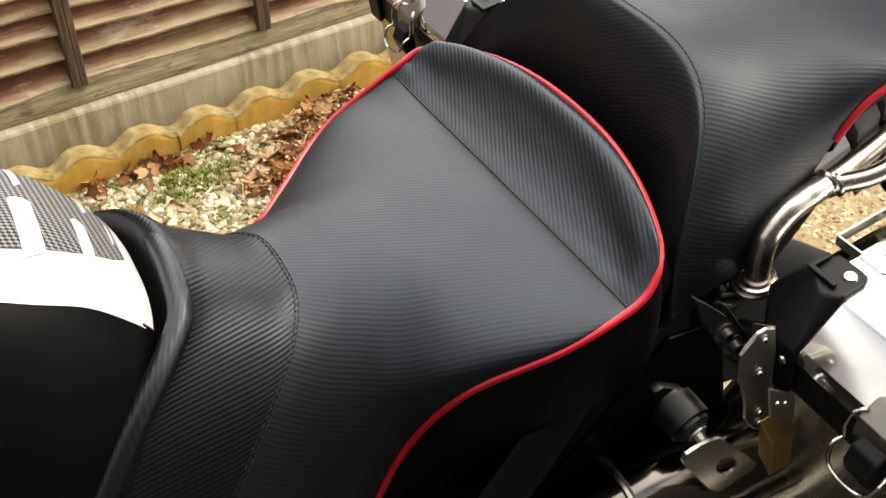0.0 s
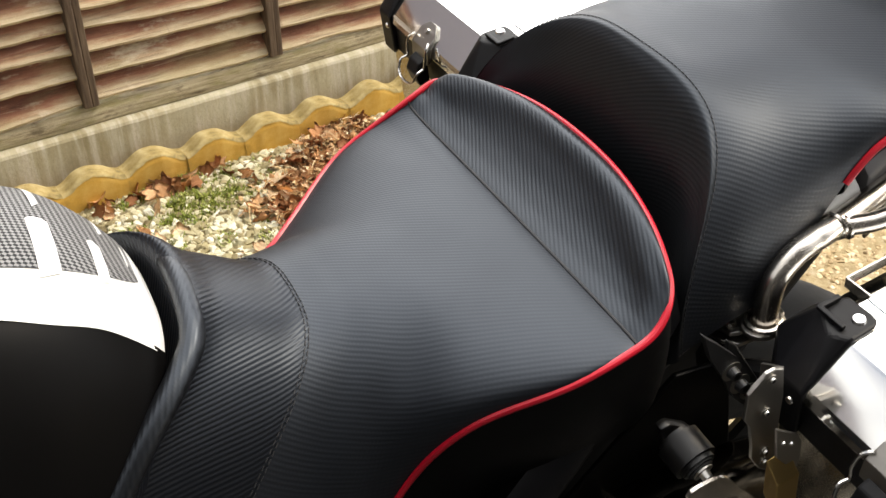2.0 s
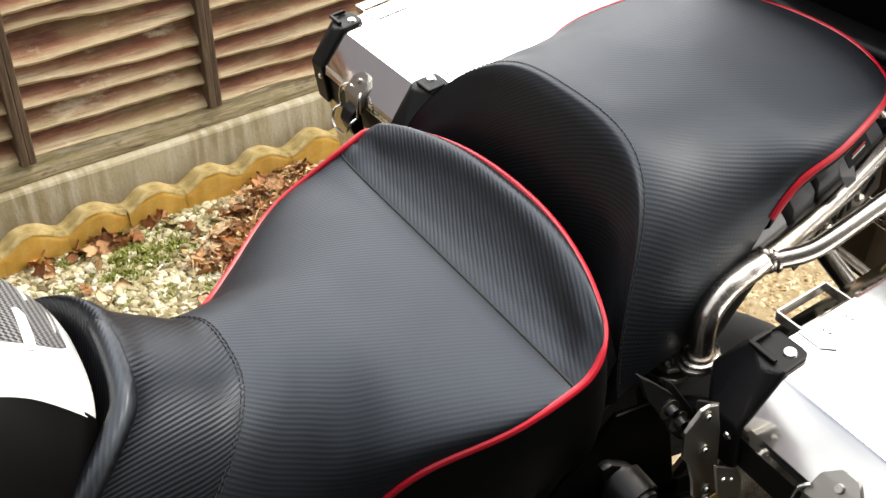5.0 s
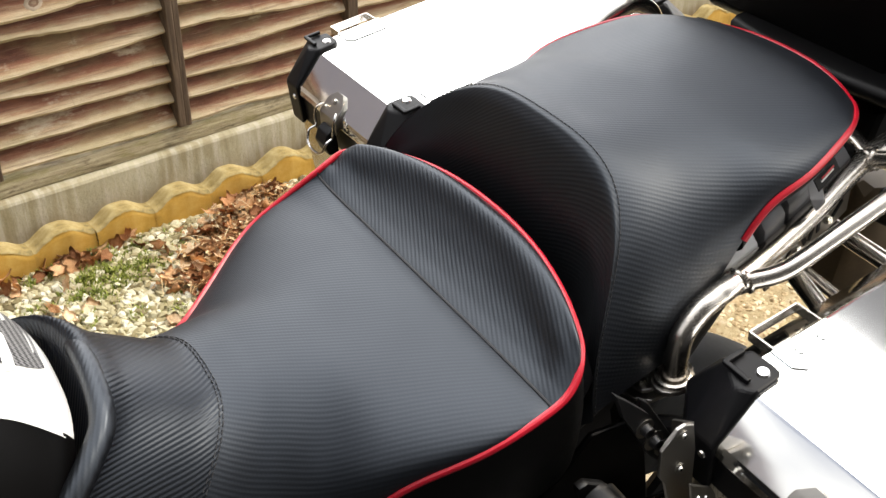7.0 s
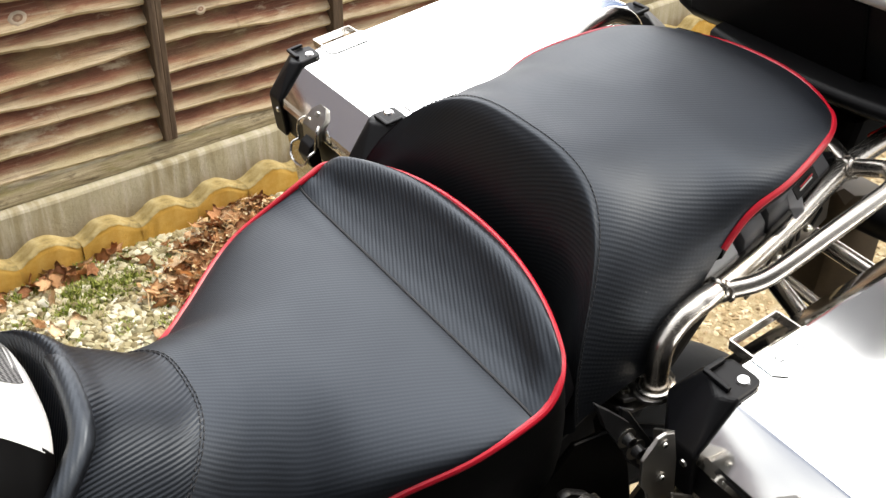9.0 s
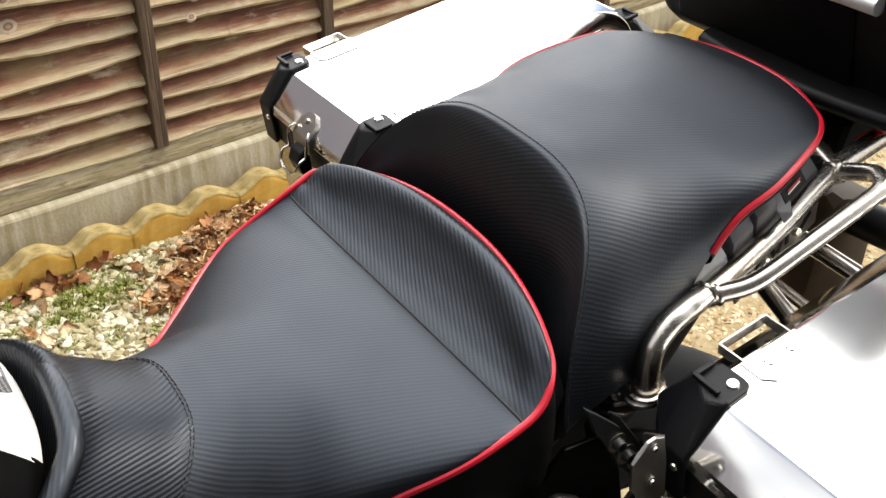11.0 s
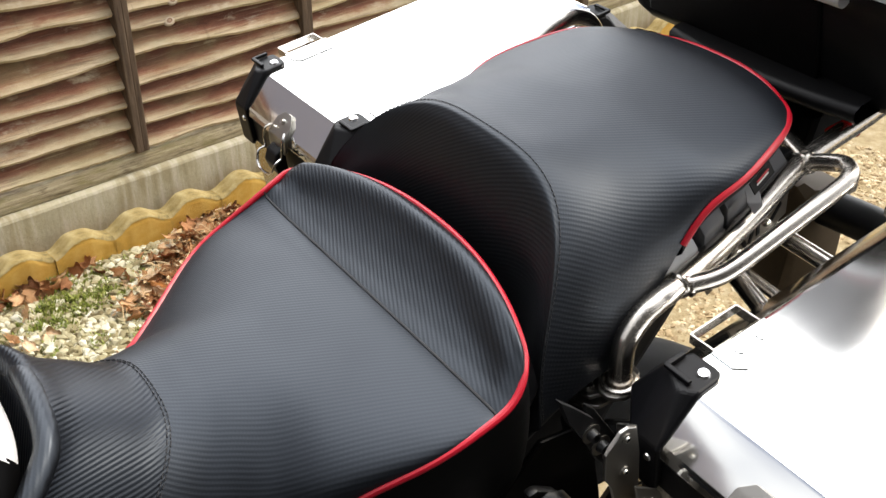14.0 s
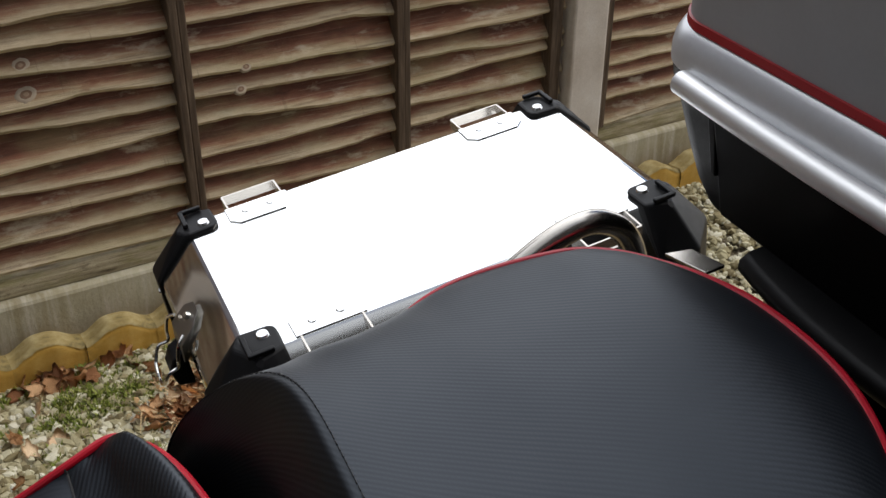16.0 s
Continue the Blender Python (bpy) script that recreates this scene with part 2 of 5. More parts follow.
mul = m.node("ShaderNodeVectorMath")
mul.operation = "SCALE"
m.link(col, mul.inputs[0])
m.link(tone, mul.inputs["Scale"])
m.color(mul.outputs[0])
m.bump(m.math("ADD", m.math("ADD", m.math("MULTIPLY", grain, 0.8), m.math("MULTIPLY", scar, 0.7)), m.math("MULTIPLY", fine, 0.3)), 0.7, 0.005)
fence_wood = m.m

m = Mat("brown_stained_batten", (0.12, 0.08, 0.05), 0.75, spec=0.25)
g = m.noise(m.coord((14, 14, 1.2)), 8.0, 7.0, 0.65)
m.color(m.ramp(g, [(0.3, (0.05, 0.032, 0.022)), (0.6, (0.13, 0.09, 0.062)), (0.8, (0.22, 0.17, 0.12))]))
m.bump(g, 0.5, 0.002)
batten_wood = m.m


m = Mat("mossy_weathered_rail", (0.25, 0.2, 0.1), 0.85, spec=0.2)
g = m.noise(m.coord((1.2, 8, 22)), 6.0, 8.0, 0.68)
p = m.noise(m.coord((1, 1, 2.5)), 14.0, 6.0, 0.62)
c = m.ramp(g, [(0.28, (0.11, 0.080, 0.048)), (0.44, (0.31, 0.255, 0.165)), (0.66, (0.50, 0.435, 0.30))])
c = m.mix(m.ramp(p, [(0.46, (0, 0, 0)), (0.62, (0.5, 0.5, 0.5))]), c, (0.20, 0.18, 0.06))
m.color(m.mix(m.ramp(p, [(0.30, (0.7, 0.7, 0.7)), (0.42, (0, 0, 0))]), c, (0.07, 0.05, 0.03)))
m.bump(m.math("ADD", g, p), 0.7, 0.004)
mossy_wood = m.m


def stone(name, stops, scale=6.0, bump=0.4, rough=0.88, speck=0.3, dist=0.003):
    m = Mat(name, (0.4, 0.4, 0.35), rough, spec=0.25)
    v = m.coord()
    n = m.noise(v, scale, 7.0, 0.62)
    f = m.noise(v, scale * 22, 4.0, 0.6)
    c = m.ramp(n, stops)
    m.color(m.mix(m.math("MULTIPLY", f, speck), c, tuple(0.35 * s for s in stops[0][1])))
    m.bump(m.math("ADD", m.math("MULTIPLY", n, 0.4), f), bump, dist)
    return m.m


m = Mat("weathered_concrete", (0.4, 0.4, 0.35), 0.88, spec=0.25)
n = m.noise(m.coord(), 5.0, 7.0, 0.62)
runs = m.noise(m.coord((16, 4, 1.2)), 3.0, 5.0, 0.6)
f = m.noise(m.coord(), 110.0, 4.0, 0.6)
c = m.ramp(n, [(0.3, (0.30, 0.255, 0.15)), (0.5, (0.43, 0.38, 0.255)), (0.72, (0.55, 0.51, 0.38))])
c = m.mix(m.ramp(runs, [(0.46, (0, 0, 0)), (0.66, (0.75, 0.75, 0.75))]), c, (0.64, 0.60, 0.50))
c = m.mix(m.ramp(runs, [(0.28, (0.5, 0.5, 0.5)), (0.42, (0, 0, 0))]), c, (0.20, 0.18, 0.10))
m.color(m.mix(m.math("MULTIPLY", f, 0.3), c, (0.12, 0.10, 0.06)))
m.bump(m.math("ADD", m.math("MULTIPLY", n, 0.4), f), 0.4, 0.003)
concrete = m.m
edging_yellow = stone("ochre_concrete_edging", [(0.28, (0.40, 0.24, 0.06)), (0.45, (0.58, 0.33, 0.065)), (0.6, (0.66, 0.41, 0.11)), (0.78, (0.68, 0.52, 0.25))], 16.0)
edging_top = stone("pale_worn_edging_top", [(0.3, (0.17, 0.135, 0.06)), (0.45, (0.40, 0.30, 0.125)), (0.6, (0.55, 0.44, 0.22)), (0.78, (0.68, 0.60, 0.38))], 22.0)
paving = stone("pebbly_tan_paving", [(0.3, (0.34, 0.25, 0.13)), (0.5, (0.50, 0.39, 0.22)), (0.7, (0.62, 0.52, 0.36))], 24.0, 0.8, dist=0.008)
render_lilac = plain("lilac_grey_render", (0.27, 0.26, 0.31), 0.8, scale=12, spread=0.2, bump=0.2)
# near-black surface of the added screen walls, kept dim for reflections
screen_dark = stone("dark_grey_render", [(0.3, (0.030, 0.029, 0.028)), (0.5, (0.045, 0.043, 0.041)), (0.7, (0.07, 0.067, 0.064))], 12.0)
asphalt = stone("dark_asphalt", [(0.3, (0.025, 0.025, 0.025)), (0.5, (0.045, 0.044, 0.042)), (0.7, (0.07, 0.068, 0.064))], 30.0, 0.8, dist=0.005)
soil = stone("dark_garden_soil", [(0.3, (0.16, 0.125, 0.075)), (0.5, (0.28, 0.23, 0.15)), (0.7, (0.42, 0.36, 0.26))], 40.0, 0.9, dist=0.01)


def island(name, stops, rough=0.8, bump=0.3, scale=60.0):
    """Varies loose pieces of one mesh from piece to piece."""
    m = Mat(name, (0.5, 0.5, 0.5), rough, spec=0.3)
    g = m.node("ShaderNodeNewGeometry")
    n = m.noise(m.coord(), scale, 5.0)
    k = m.math("ADD", m.math("MULTIPLY", g.outputs["Random Per Island"], 0.8), m.math("MULTIPLY", n, 0.2))
    m.color(m.ramp(k, stops))
    m.bump(n, bump, 0.002)
    return m.m


knot_brown = plain("brown_knot_wood", (0.20, 0.115, 0.068), 0.75, scale=80, spread=0.4, bump=0.3)
knot_core = plain("buff_knot_core", (0.30, 0.20, 0.13), 0.75, scale=120, spread=0.4, bump=0.3)
knot_pale = plain("pale_knot_wood", (0.40, 0.32, 0.235), 0.75, scale=80, spread=0.3, bump=0.3)
gravel_mat = island("pale_gravel", [(0.08, (0.13, 0.10, 0.05)), (0.25, (0.28, 0.235, 0.125)), (0.48, (0.43, 0.385, 0.24)), (0.72, (0.56, 0.52, 0.37)), (0.92, (0.76, 0.73, 0.62))])
grass_mat = island("weed_green", [(0.1, (0.09, 0.12, 0.015)), (0.5, (0.20, 0.24, 0.035)), (0.9, (0.36, 0.37, 0.10))], 0.6)
straw_mat = island("straw_and_leaf_bits", [(0.1, (0.26, 0.12, 0.05)), (0.4, (0.52, 0.30, 0.13)), (0.7, (0.66, 0.48, 0.27)), (0.9, (0.76, 0.64, 0.44))])
m = Mat("dead_leaf", (0.4, 0.2, 0.1), 0.7, spec=0.3)
info = m.node("ShaderNodeObjectInfo")
n = m.noise(m.coord(), 60.0, 5.0)
k = m.math("ADD", m.math("MULTIPLY", info.outputs["Random"], 0.75), m.math("MULTIPLY", n, 0.25))
m.color(m.ramp(k, [(0.1, (0.26, 0.105, 0.05)), (0.3, (0.47, 0.215, 0.095)), (0.55, (0.66, 0.38, 0.19)), (0.85, (0.82, 0.62, 0.41))]))
m.bump(n, 0.4, 0.002)
leaf_mat = m.m

post_concrete = stone("pale_cast_concrete", [(0.3, (0.60, 0.52, 0.45)), (0.5, (0.74, 0.66, 0.59)), (0.72, (0.84, 0.78, 0.72))], 9.0, bump=0.3, speck=0.35)
pebble_tan = island("tan_pebbles", [(0.05, (0.22, 0.15, 0.08)), (0.3, (0.42, 0.31, 0.17)), (0.6, (0.56, 0.43, 0.26)), (0.9, (0.70, 0.60, 0.42))])

# ---- building helpers ----
BIKE = pose(0, 0, -0.2, 1.544, -9.904, -8.019)  # along the bike to the rear, across to the fence, up
MID = 0.6716
IDENT = Matrix.Identity(4)


def thing(name, m, label, category, group="", kind=""):
    ob = new(name)
    ob.matrix_world = m
    return tagged(ob, label, category, group, kind)


def mesh_of(name, bm, material, smooth=True):
    bmesh.ops.recalc_face_normals(bm, faces=bm.faces)
    me = bpy.data.meshes.new(name)
    bm.to_mesh(me)
    bm.free()
    for p in me.polygons:
        p.use_smooth = smooth
    me.materials.append(material)
    return me


def part(name, bm, material, parent, label="", smooth=False, sharp=35):
    me = mesh_of(name, bm, material, smooth)
    if smooth and sharp:
        me.set_sharp_from_angle(angle=radians(sharp))
    ob = new(name, me)
    ob.parent = parent
    if label:
        ob["label"] = label
    return ob


def single(name, bm, material, label, category, m=IDENT, group="", kind="", smooth=False, sharp=35):
    me = mesh_of(name, bm, material, smooth)
    if smooth and sharp:
        me.set_sharp_from_angle(angle=radians(sharp))
    ob = new(name, me)
    ob.matrix_world = m
    return tagged(ob, label, category, group, kind)


def box(x0, x1, y0, y1, z0, z1, bevel=0.0, seg=2, bm=None):
    own = bmesh.new()
    bmesh.ops.create_cube(own, size=1)
    for v in own.verts:
        v.co = Vector(((x0 + x1) / 2 + v.co.x * (x1 - x0), (y0 + y1) / 2 + v.co.y * (y1 - y0), (z0 + z1) / 2 + v.co.z * (z1 - z0)))
    if bevel:
        bmesh.ops.bevel(own, geom=own.edges, offset=bevel, segments=seg, affect="EDGES", profile=0.5)
    return own


def turned(bm, m):
    bmesh.ops.transform(bm, matrix=m, verts=bm.verts)
    return bm


def joined(*bms):
    out = bmesh.new()
    for b in bms:
        me = bpy.data.meshes.new("tmp")
        b.to_mesh(me)
        b.free()
        out.from_mesh(me)
        bpy.data.meshes.remove(me)
    return out


def prism(poly, z0, z1, bevel=0.0, seg=2):
    bm = bmesh.new()
    lo = [bm.verts.new((x, y, z0)) for x, y in poly]
    hi = [bm.verts.new((x, y, z1)) for x, y in poly]
    bm.faces.new(lo[::-1])
    bm.faces.new(hi)
    k = len(poly)
    for i in range(k):
        bm.faces.new((lo[i], lo[(i + 1) % k], hi[(i + 1) % k], hi[i]))
    if bevel:
        bmesh.ops.bevel(bm, geom=bm.edges, offset=bevel, segments=seg, affect="EDGES", profile=0.5)
    return bm


def hull(points, bevel=0.0):
    bm = bmesh.new()
    for p in points:
        bm.verts.new(p)
    r = bmesh.ops.convex_hull(bm, input=bm.verts)
    bmesh.ops.delete(bm, geom=[v for v in bm.verts if not v.link_faces], context="VERTS")
    bmesh.ops.dissolve_limit(bm, angle_limit=radians(3), verts=bm.verts, edges=bm.edges)
    if bevel:
        bmesh.ops.bevel(bm, geom=bm.edges, offset=bevel, segments=2, affect="EDGES", profile=0.5)
    return bm


def rod(p, q, r, n=20, r2=None, bevel=0.0):
    p, q = Vector(p), Vector(q)
    bm = bmesh.new()
    bmesh.ops.create_cone(bm, cap_ends=True, segments=n, radius1=r, radius2=r if r2 is None else r2, depth=(q - p).length)
    if bevel:
        bmesh.ops.bevel(bm, geom=[e for e in bm.edges if len([f for f in e.link_faces if len(f.verts) > 4]) == 1], offset=bevel, segments=2, affect="EDGES")
    m = (q - p).to_track_quat("Z", "Y").to_matrix().to_4x4()
    return turned(bm, Matrix.Translation((p + q) / 2) @ m)


def spline(points, per=8, closed=False):
    """A smooth line through a few points."""
    p = [Vector(v) for v in points]
    k = len(p)
    out = []
    for i in range(k if closed else k - 1):
        a, b, c, d = (p[(i + j) % k] if closed else p[min(max(i + j, 0), k - 1)] for j in (-1, 0, 1, 2))
        for s in range(per):
            t = s / per
            out.append(0.5 * (2 * b + (c - a) * t + (2 * a - 5 * b + 4 * c - d) * t * t + (3 * b - a - 3 * c + d) * t ** 3))
    if not closed:
        out.append(p[-1].copy())
    return out


def tube(line, r, n=12, closed=False, caps=True, flat=1.0):
    """A round (or flattened) tube along a line of points."""
    bm = bmesh.new()
    k = len(line)
    rings = []
    side = None
    for i, p in enumerate(line):
        a = line[i - 1] if i or closed else line[0]
        b = line[(i + 1) % k] if i < k - 1 or closed else line[-1]
        d = (b - a).normalized()
        if side is None:
            side = d.orthogonal().normalized() if abs(d.z) > 0.9 else d.cross(Vector((0, 0, 1))).normalized()
        side = (side - d * side.dot(d)).normalized()
        up = d.cross(side)
        rings.append([bm.verts.new(p + r * (math.cos(2 * math.pi * j / n) * side + flat * math.sin(2 * math.pi * j / n) * up)) for j in range(n)])
    for i in range(k if closed else k - 1):
        A, B = rings[i], rings[(i + 1) % k]
        for j in range(n):
            bm.faces.new((A[j], A[(j + 1) % n], B[(j + 1) % n], B[j]))
    if caps and not closed:
        bm.faces.new(rings[0][::-1])
        bm.faces.new(rings[-1])
    return bm


def sheet(rows, start=0.0):
    """A surface through rows of points, with its unrolled lengths as UV."""
    bm = bmesh.new()
    uv = bm.loops.layers.uv.new("uv")
    mid = len(rows[0]) // 2
    place = {}
    run, g = start, []
    for i, r in enumerate(rows):
        if i:
            run += (r[mid] - rows[i - 1][mid]).length
        line = [bm.verts.new(p) for p in r]
        arc = [0.0]
        for p, q in zip(r[:-1], r[1:]):
            arc.append(arc[-1] + (q - p).length)
        for v, a in zip(line, arc):
            place[v] = (a - arc[mid], run)
        g.append(line)
    for i in range(len(g) - 1):
        for j in range(len(g[0]) - 1):
            f = bm.faces.new((g[i][j], g[i][j + 1], g[i + 1][j + 1], g[i + 1][j]))
            for l in f.loops:
                l[uv].uv = place[l.vert]
    return bm


def bolt(parent, p, q, r=0.004, h=0.003, mat=None, name="bolt"):
    """A button-head bolt at p, looking to q."""
    p, q = Vector(p), Vector(q)
    d = (q - p).normalized()
    return part(name, rod(p - d * h * 0.5, p + d * h, r, 16, r * 0.72), mat or bolt_steel, parent, smooth=True)


def poly_smooth(rows, per):
    """Fills in smooth rows between the given stations (each a tuple of numbers)."""
    k = len(rows)
    out = []
    for i in range(k - 1):
        a, b, c, d = (rows[min(max(i + j, 0), k - 1)] for j in (-1, 0, 1, 2))
        for s in range(per):
            t = s / per
            out.append(tuple(0.5 * (2 * B + (C - A) * t + (2 * A - 5 * B + 4 * C - D) * t * t + (3 * B - A - 3 * C + D) * t ** 3) for A, B, C, D in zip(a, b, c, d)))
    out.append(rows[-1])
    return out


def across(st, n=24):
    """One row of a saddle surface. st: edge place along, half width, edge height, centre place along, centre height, roundness, bend."""
    ue0, h0, we0, uc, wt, e0, p, *more = st
    row = []
    far, lift, fuller, narrow, back, cut = (more + [0.0] * 6)[:6]
    for j in range(-n, n + 1):
        e, h, we, ue = (e0 + far + fuller, h0 - narrow, we0 + lift, ue0 + back) if j > 0 else (e0 + far, h0, we0, ue0)
        a = math.pi / 2 * j / n * (1 - cut if j > 0 else 1)
        s, c = abs(math.sin(a)) ** (2 / e), abs(math.cos(a)) ** (2 / e)
        row.append(Vector((uc + (ue - uc) * s ** p, MID + math.copysign(h * s, j), we + (wt - we) * c)))
    return row


# ---- the setting: ground, fence, edging ----
FENCE = 2.187
random.seed(3)
bm = bmesh.new()
bmesh.ops.create_grid(bm, x_segments=2, y_segments=2, size=60)
single("ground", bm, paving, "tan pebbly concrete ground under the motorcycle", "ground", pose(0, 0, -0.012), kind="structure")
bm = bmesh.new()
bmesh.ops.create_grid(bm, x_segments=90, y_segments=40, size=0.5)
for v in bm.verts:
    x, y = v.co.x * 4.2 + 1.1, v.co.y * 0.8 + 1.78
    v.co = Vector((x, y, 0.012 * noise.noise(Vector((x * 3, y * 3, 0))) + 0.006 * noise.noise(Vector((x * 11, y * 11, 4)))))
single("garden_bed", bm, soil, "bed of dark soil under pale gravel along the fence", "ground", kind="structure", smooth=True)


def stones(count, x0, x1, y0, y1, seed, mat=None, size=(0.0055, 0.0135), ground=0.002, name="gravel", label="pale cream and buff gravel chippings over the bed"):
    rnd = random.Random(seed)
    base = []
    for _ in range(6):
        b = bmesh.new()
        bmesh.ops.create_icosphere(b, subdivisions=1, radius=1)
        for v in b.verts:
            v.co *= 1 + rnd.uniform(-0.28, 0.22)
        base.append(([v.co.copy() for v in b.verts], [[v.index for v in f.verts] for f in b.faces]))
        b.free()
    verts, faces = [], []
    for _ in range(count):
        vs, fs = rnd.choice(base)
        x, y = rnd.uniform(x0, x1), rnd.uniform(y0, y1)
        s = rnd.uniform(*size)
        rot = Euler((rnd.uniform(-0.5, 0.5), rnd.uniform(-0.5, 0.5), rnd.uniform(0, 6.3))).to_matrix()
        scale = Vector((s * rnd.uniform(0.9, 1.5), s, s * rnd.uniform(0.5, 0.85)))
        z = ground + rnd.uniform(0, 1.2 * size[0]) * 2.2 * (mat is None) + (0.012 if mat is None else 0.002) * noise.noise(Vector((x * 3, y * 3, 0)))
        o = len(verts)
        verts += [tuple(rot @ Vector((v.x * scale.x, v.y * scale.y, v.z * scale.z)) + Vector((x, y, z))) for v in vs]
        faces += [[o + i for i in f] for f in fs]
    me = bpy.data.meshes.new(name)
    me.from_pydata(verts, [], faces)
    me.materials.append(mat or gravel_mat)
    ob = new(name, me)
    return tagged(ob, label, name, kind="stuff")


stones(19000, 0.3, 1.5, 1.45, 2.124, 5)
stones(9500, 1.5, 3.0, 1.3, 2.124, 6)

stones(9000, 1.2, 2.8, 0.55, 1.42, 8, pebble_tan, (0.003, 0.009), -0.0125, "pebbles", "tan pebbles set in the concrete ground")

# unseen dark slab added under the camera side to weaken bounce and reflections
single("driveway", box(-8, 9, -3.0, 0.62, -0.05, -0.004, 0.004), asphalt, "dark asphalt slab beside the motorcycle, unseen, added to cut bounced light", "driveway", kind="structure")
# unseen wall added ahead of the bike to dim its forward-facing surfaces
single("wall_front_screen", box(-3.2, -3.0, -2.6, 6, -0.1, 2.3), screen_dark, "plain dark grey screen wall, unseen, added ahead of the motorcycle", "wall", kind="structure")
# unseen wall added behind the camera to block sky from the near flanks
single("wall_near_screen", box(-8, 2.0, -2.8, -2.6, -0.1, 6.8), screen_dark, "plain dark grey screen wall, unseen, added on the camera side", "wall", kind="structure")

# unseen wall added for the pannier slopes to reflect, tinted to suit them
single("wall_reflected", box(-9, 0.60, 5.0, 5.2, -0.1, 4.6), render_lilac, "plain lilac-grey wall, unseen, added beyond the fence for reflections", "wall", kind="structure")

# concrete gravel board below the fence panel, with a sloping top lip
def base_board(x0, x1, mat):
    prof = [(-0.012, -0.1), (-0.012, 0.146), (-0.009, 0.152), (-0.002, 0.156), (0.050, 0.158), (0.050, -0.1)]
    bm = bmesh.new()
    n = 40
    rings = []
    for i in range(n + 1):
        x = x0 + (x1 - x0) * i / n
        rings.append([bm.verts.new((x, FENCE - 0.012 + y + 0.0015 * noise.noise(Vector((x * 9, z * 30, 2))), z + 0.002 * noise.noise(Vector((x * 7, z * 9, 0))))) for y, z in prof])
    k = len(prof)
    for i in range(n):
        for j in range(k):
            bm.faces.new((rings[i][j], rings[i][(j + 1) % k], rings[i + 1][(j + 1) % k], rings[i + 1][j]))
    bm.faces.new(rings[0])
    bm.faces.new(rings[-1][::-1])
    return bm


single("concrete_gravel_board", base_board(-0.75, 1.99, concrete), concrete, "weathered grey concrete gravel board under the fence", "gravel board", kind="structure")
single("concrete_gravel_board", base_board(2.102, 4.6, concrete), concrete, "weathered grey concrete gravel board under the fence", "gravel board", kind="structure")
single("concrete_post", box(1.992, 2.099, FENCE - 0.035, FENCE + 0.08, -0.3, 1.24, 0.006), post_concrete, "plain pale concrete fence post", "fence post", kind="structure")


def fence_panel(x0, x1, battens, seed):
    rnd = random.Random(seed)
    fence = thing("fence_panel", IDENT, "weathered brown waney-edge lap fence panel with upright battens", "fence panel", kind="structure")
    z = 0.206
    while z < 1.14:
        rise = rnd.uniform(0.053, 0.064)
        n = 150
        off, amp = rnd.uniform(0, 50), rnd.uniform(0.010, 0.019)
        bm = bmesh.new()
        uv = bm.loops.layers.uv.new("uv")
        rings, place = [], {}
        for k in range(n + 1):
            x = x0 + (x1 - x0) * k / n
            w = amp * noise.noise(Vector((x * 2.3 + off, off, 0))) * 1.7 + 0.0050 * noise.noise(Vector((x * 8 + off, 3, 0))) + 0.0018 * noise.noise(Vector((x * 34 + off, 5, 0)))
            lift = 0.005 * noise.noise(Vector((x * 1.7 + off, 9, 0)))
            y0, y1 = FENCE - 0.004 + lift, FENCE + 0.046
            lo, hi = z + w, z + rise + 0.032
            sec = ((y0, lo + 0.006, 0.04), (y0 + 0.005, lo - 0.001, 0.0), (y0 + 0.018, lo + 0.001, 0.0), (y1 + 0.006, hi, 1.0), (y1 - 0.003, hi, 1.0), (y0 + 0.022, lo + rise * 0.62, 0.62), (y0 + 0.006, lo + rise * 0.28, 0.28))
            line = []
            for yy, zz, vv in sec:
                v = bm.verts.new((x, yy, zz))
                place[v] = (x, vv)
                line.append(v)
            rings.append(line)
        for k in range(n):
            for j in range(7):
                f = bm.faces.new((rings[k][j], rings[k][(j + 1) % 7], rings[k + 1][(j + 1) % 7], rings[k + 1][j]))
                for l in f.loops:
                    l[uv].uv = place[l.vert]
        bm.faces.new(rings[0])
        bm.faces.new(rings[-1][::-1])
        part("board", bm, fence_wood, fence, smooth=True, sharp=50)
        z += rise
    for x in battens:
        part("batten", box(x - 0.026, x - 0.007, FENCE - 0.016, FENCE + 0.030, 0.206, 1.20, 0.003), batten_wood, fence, "dark brown upright batten")
        part("batten", box(x - 0.006, x + 0.011, FENCE - 0.010, FENCE + 0.030, 0.203, 1.20, 0.003), batten_wood, fence, "dark brown upright batten")
    sill = []
    for k in range(91):
        x = x0 + (x1 - x0) * k / 90
        y = FENCE - 0.004 + 0.004 * noise.noise(Vector((x * 4, 1, seed)))
        hi = 0.200 + 0.005 * noise.noise(Vector((x * 6, 2, seed))) + 0.003 * noise.noise(Vector((x * 23, 2, seed)))
        sill.append([Vector((x, y + 0.002, 0.157)), Vector((x, y, 0.163)), Vector((x, y + 0.001, hi - 0.010)), Vector((x, y + 0.007, hi)), Vector((x, y + 0.045, hi + 0.004)), Vector((x, y + 0.047, 0.157))])
    part("bottom_rail", sheet(sill), mossy_wood, fence, "mossy weathered bottom rail", smooth=True, sharp=50)
    return fence


fence_panel(0.05, 1.988, (0.075, 0.568, 1.031, 1.537, 1.965), 11)
fence_panel(2.103, 4.3, (2.125, 2.65, 3.15, 3.65), 12)
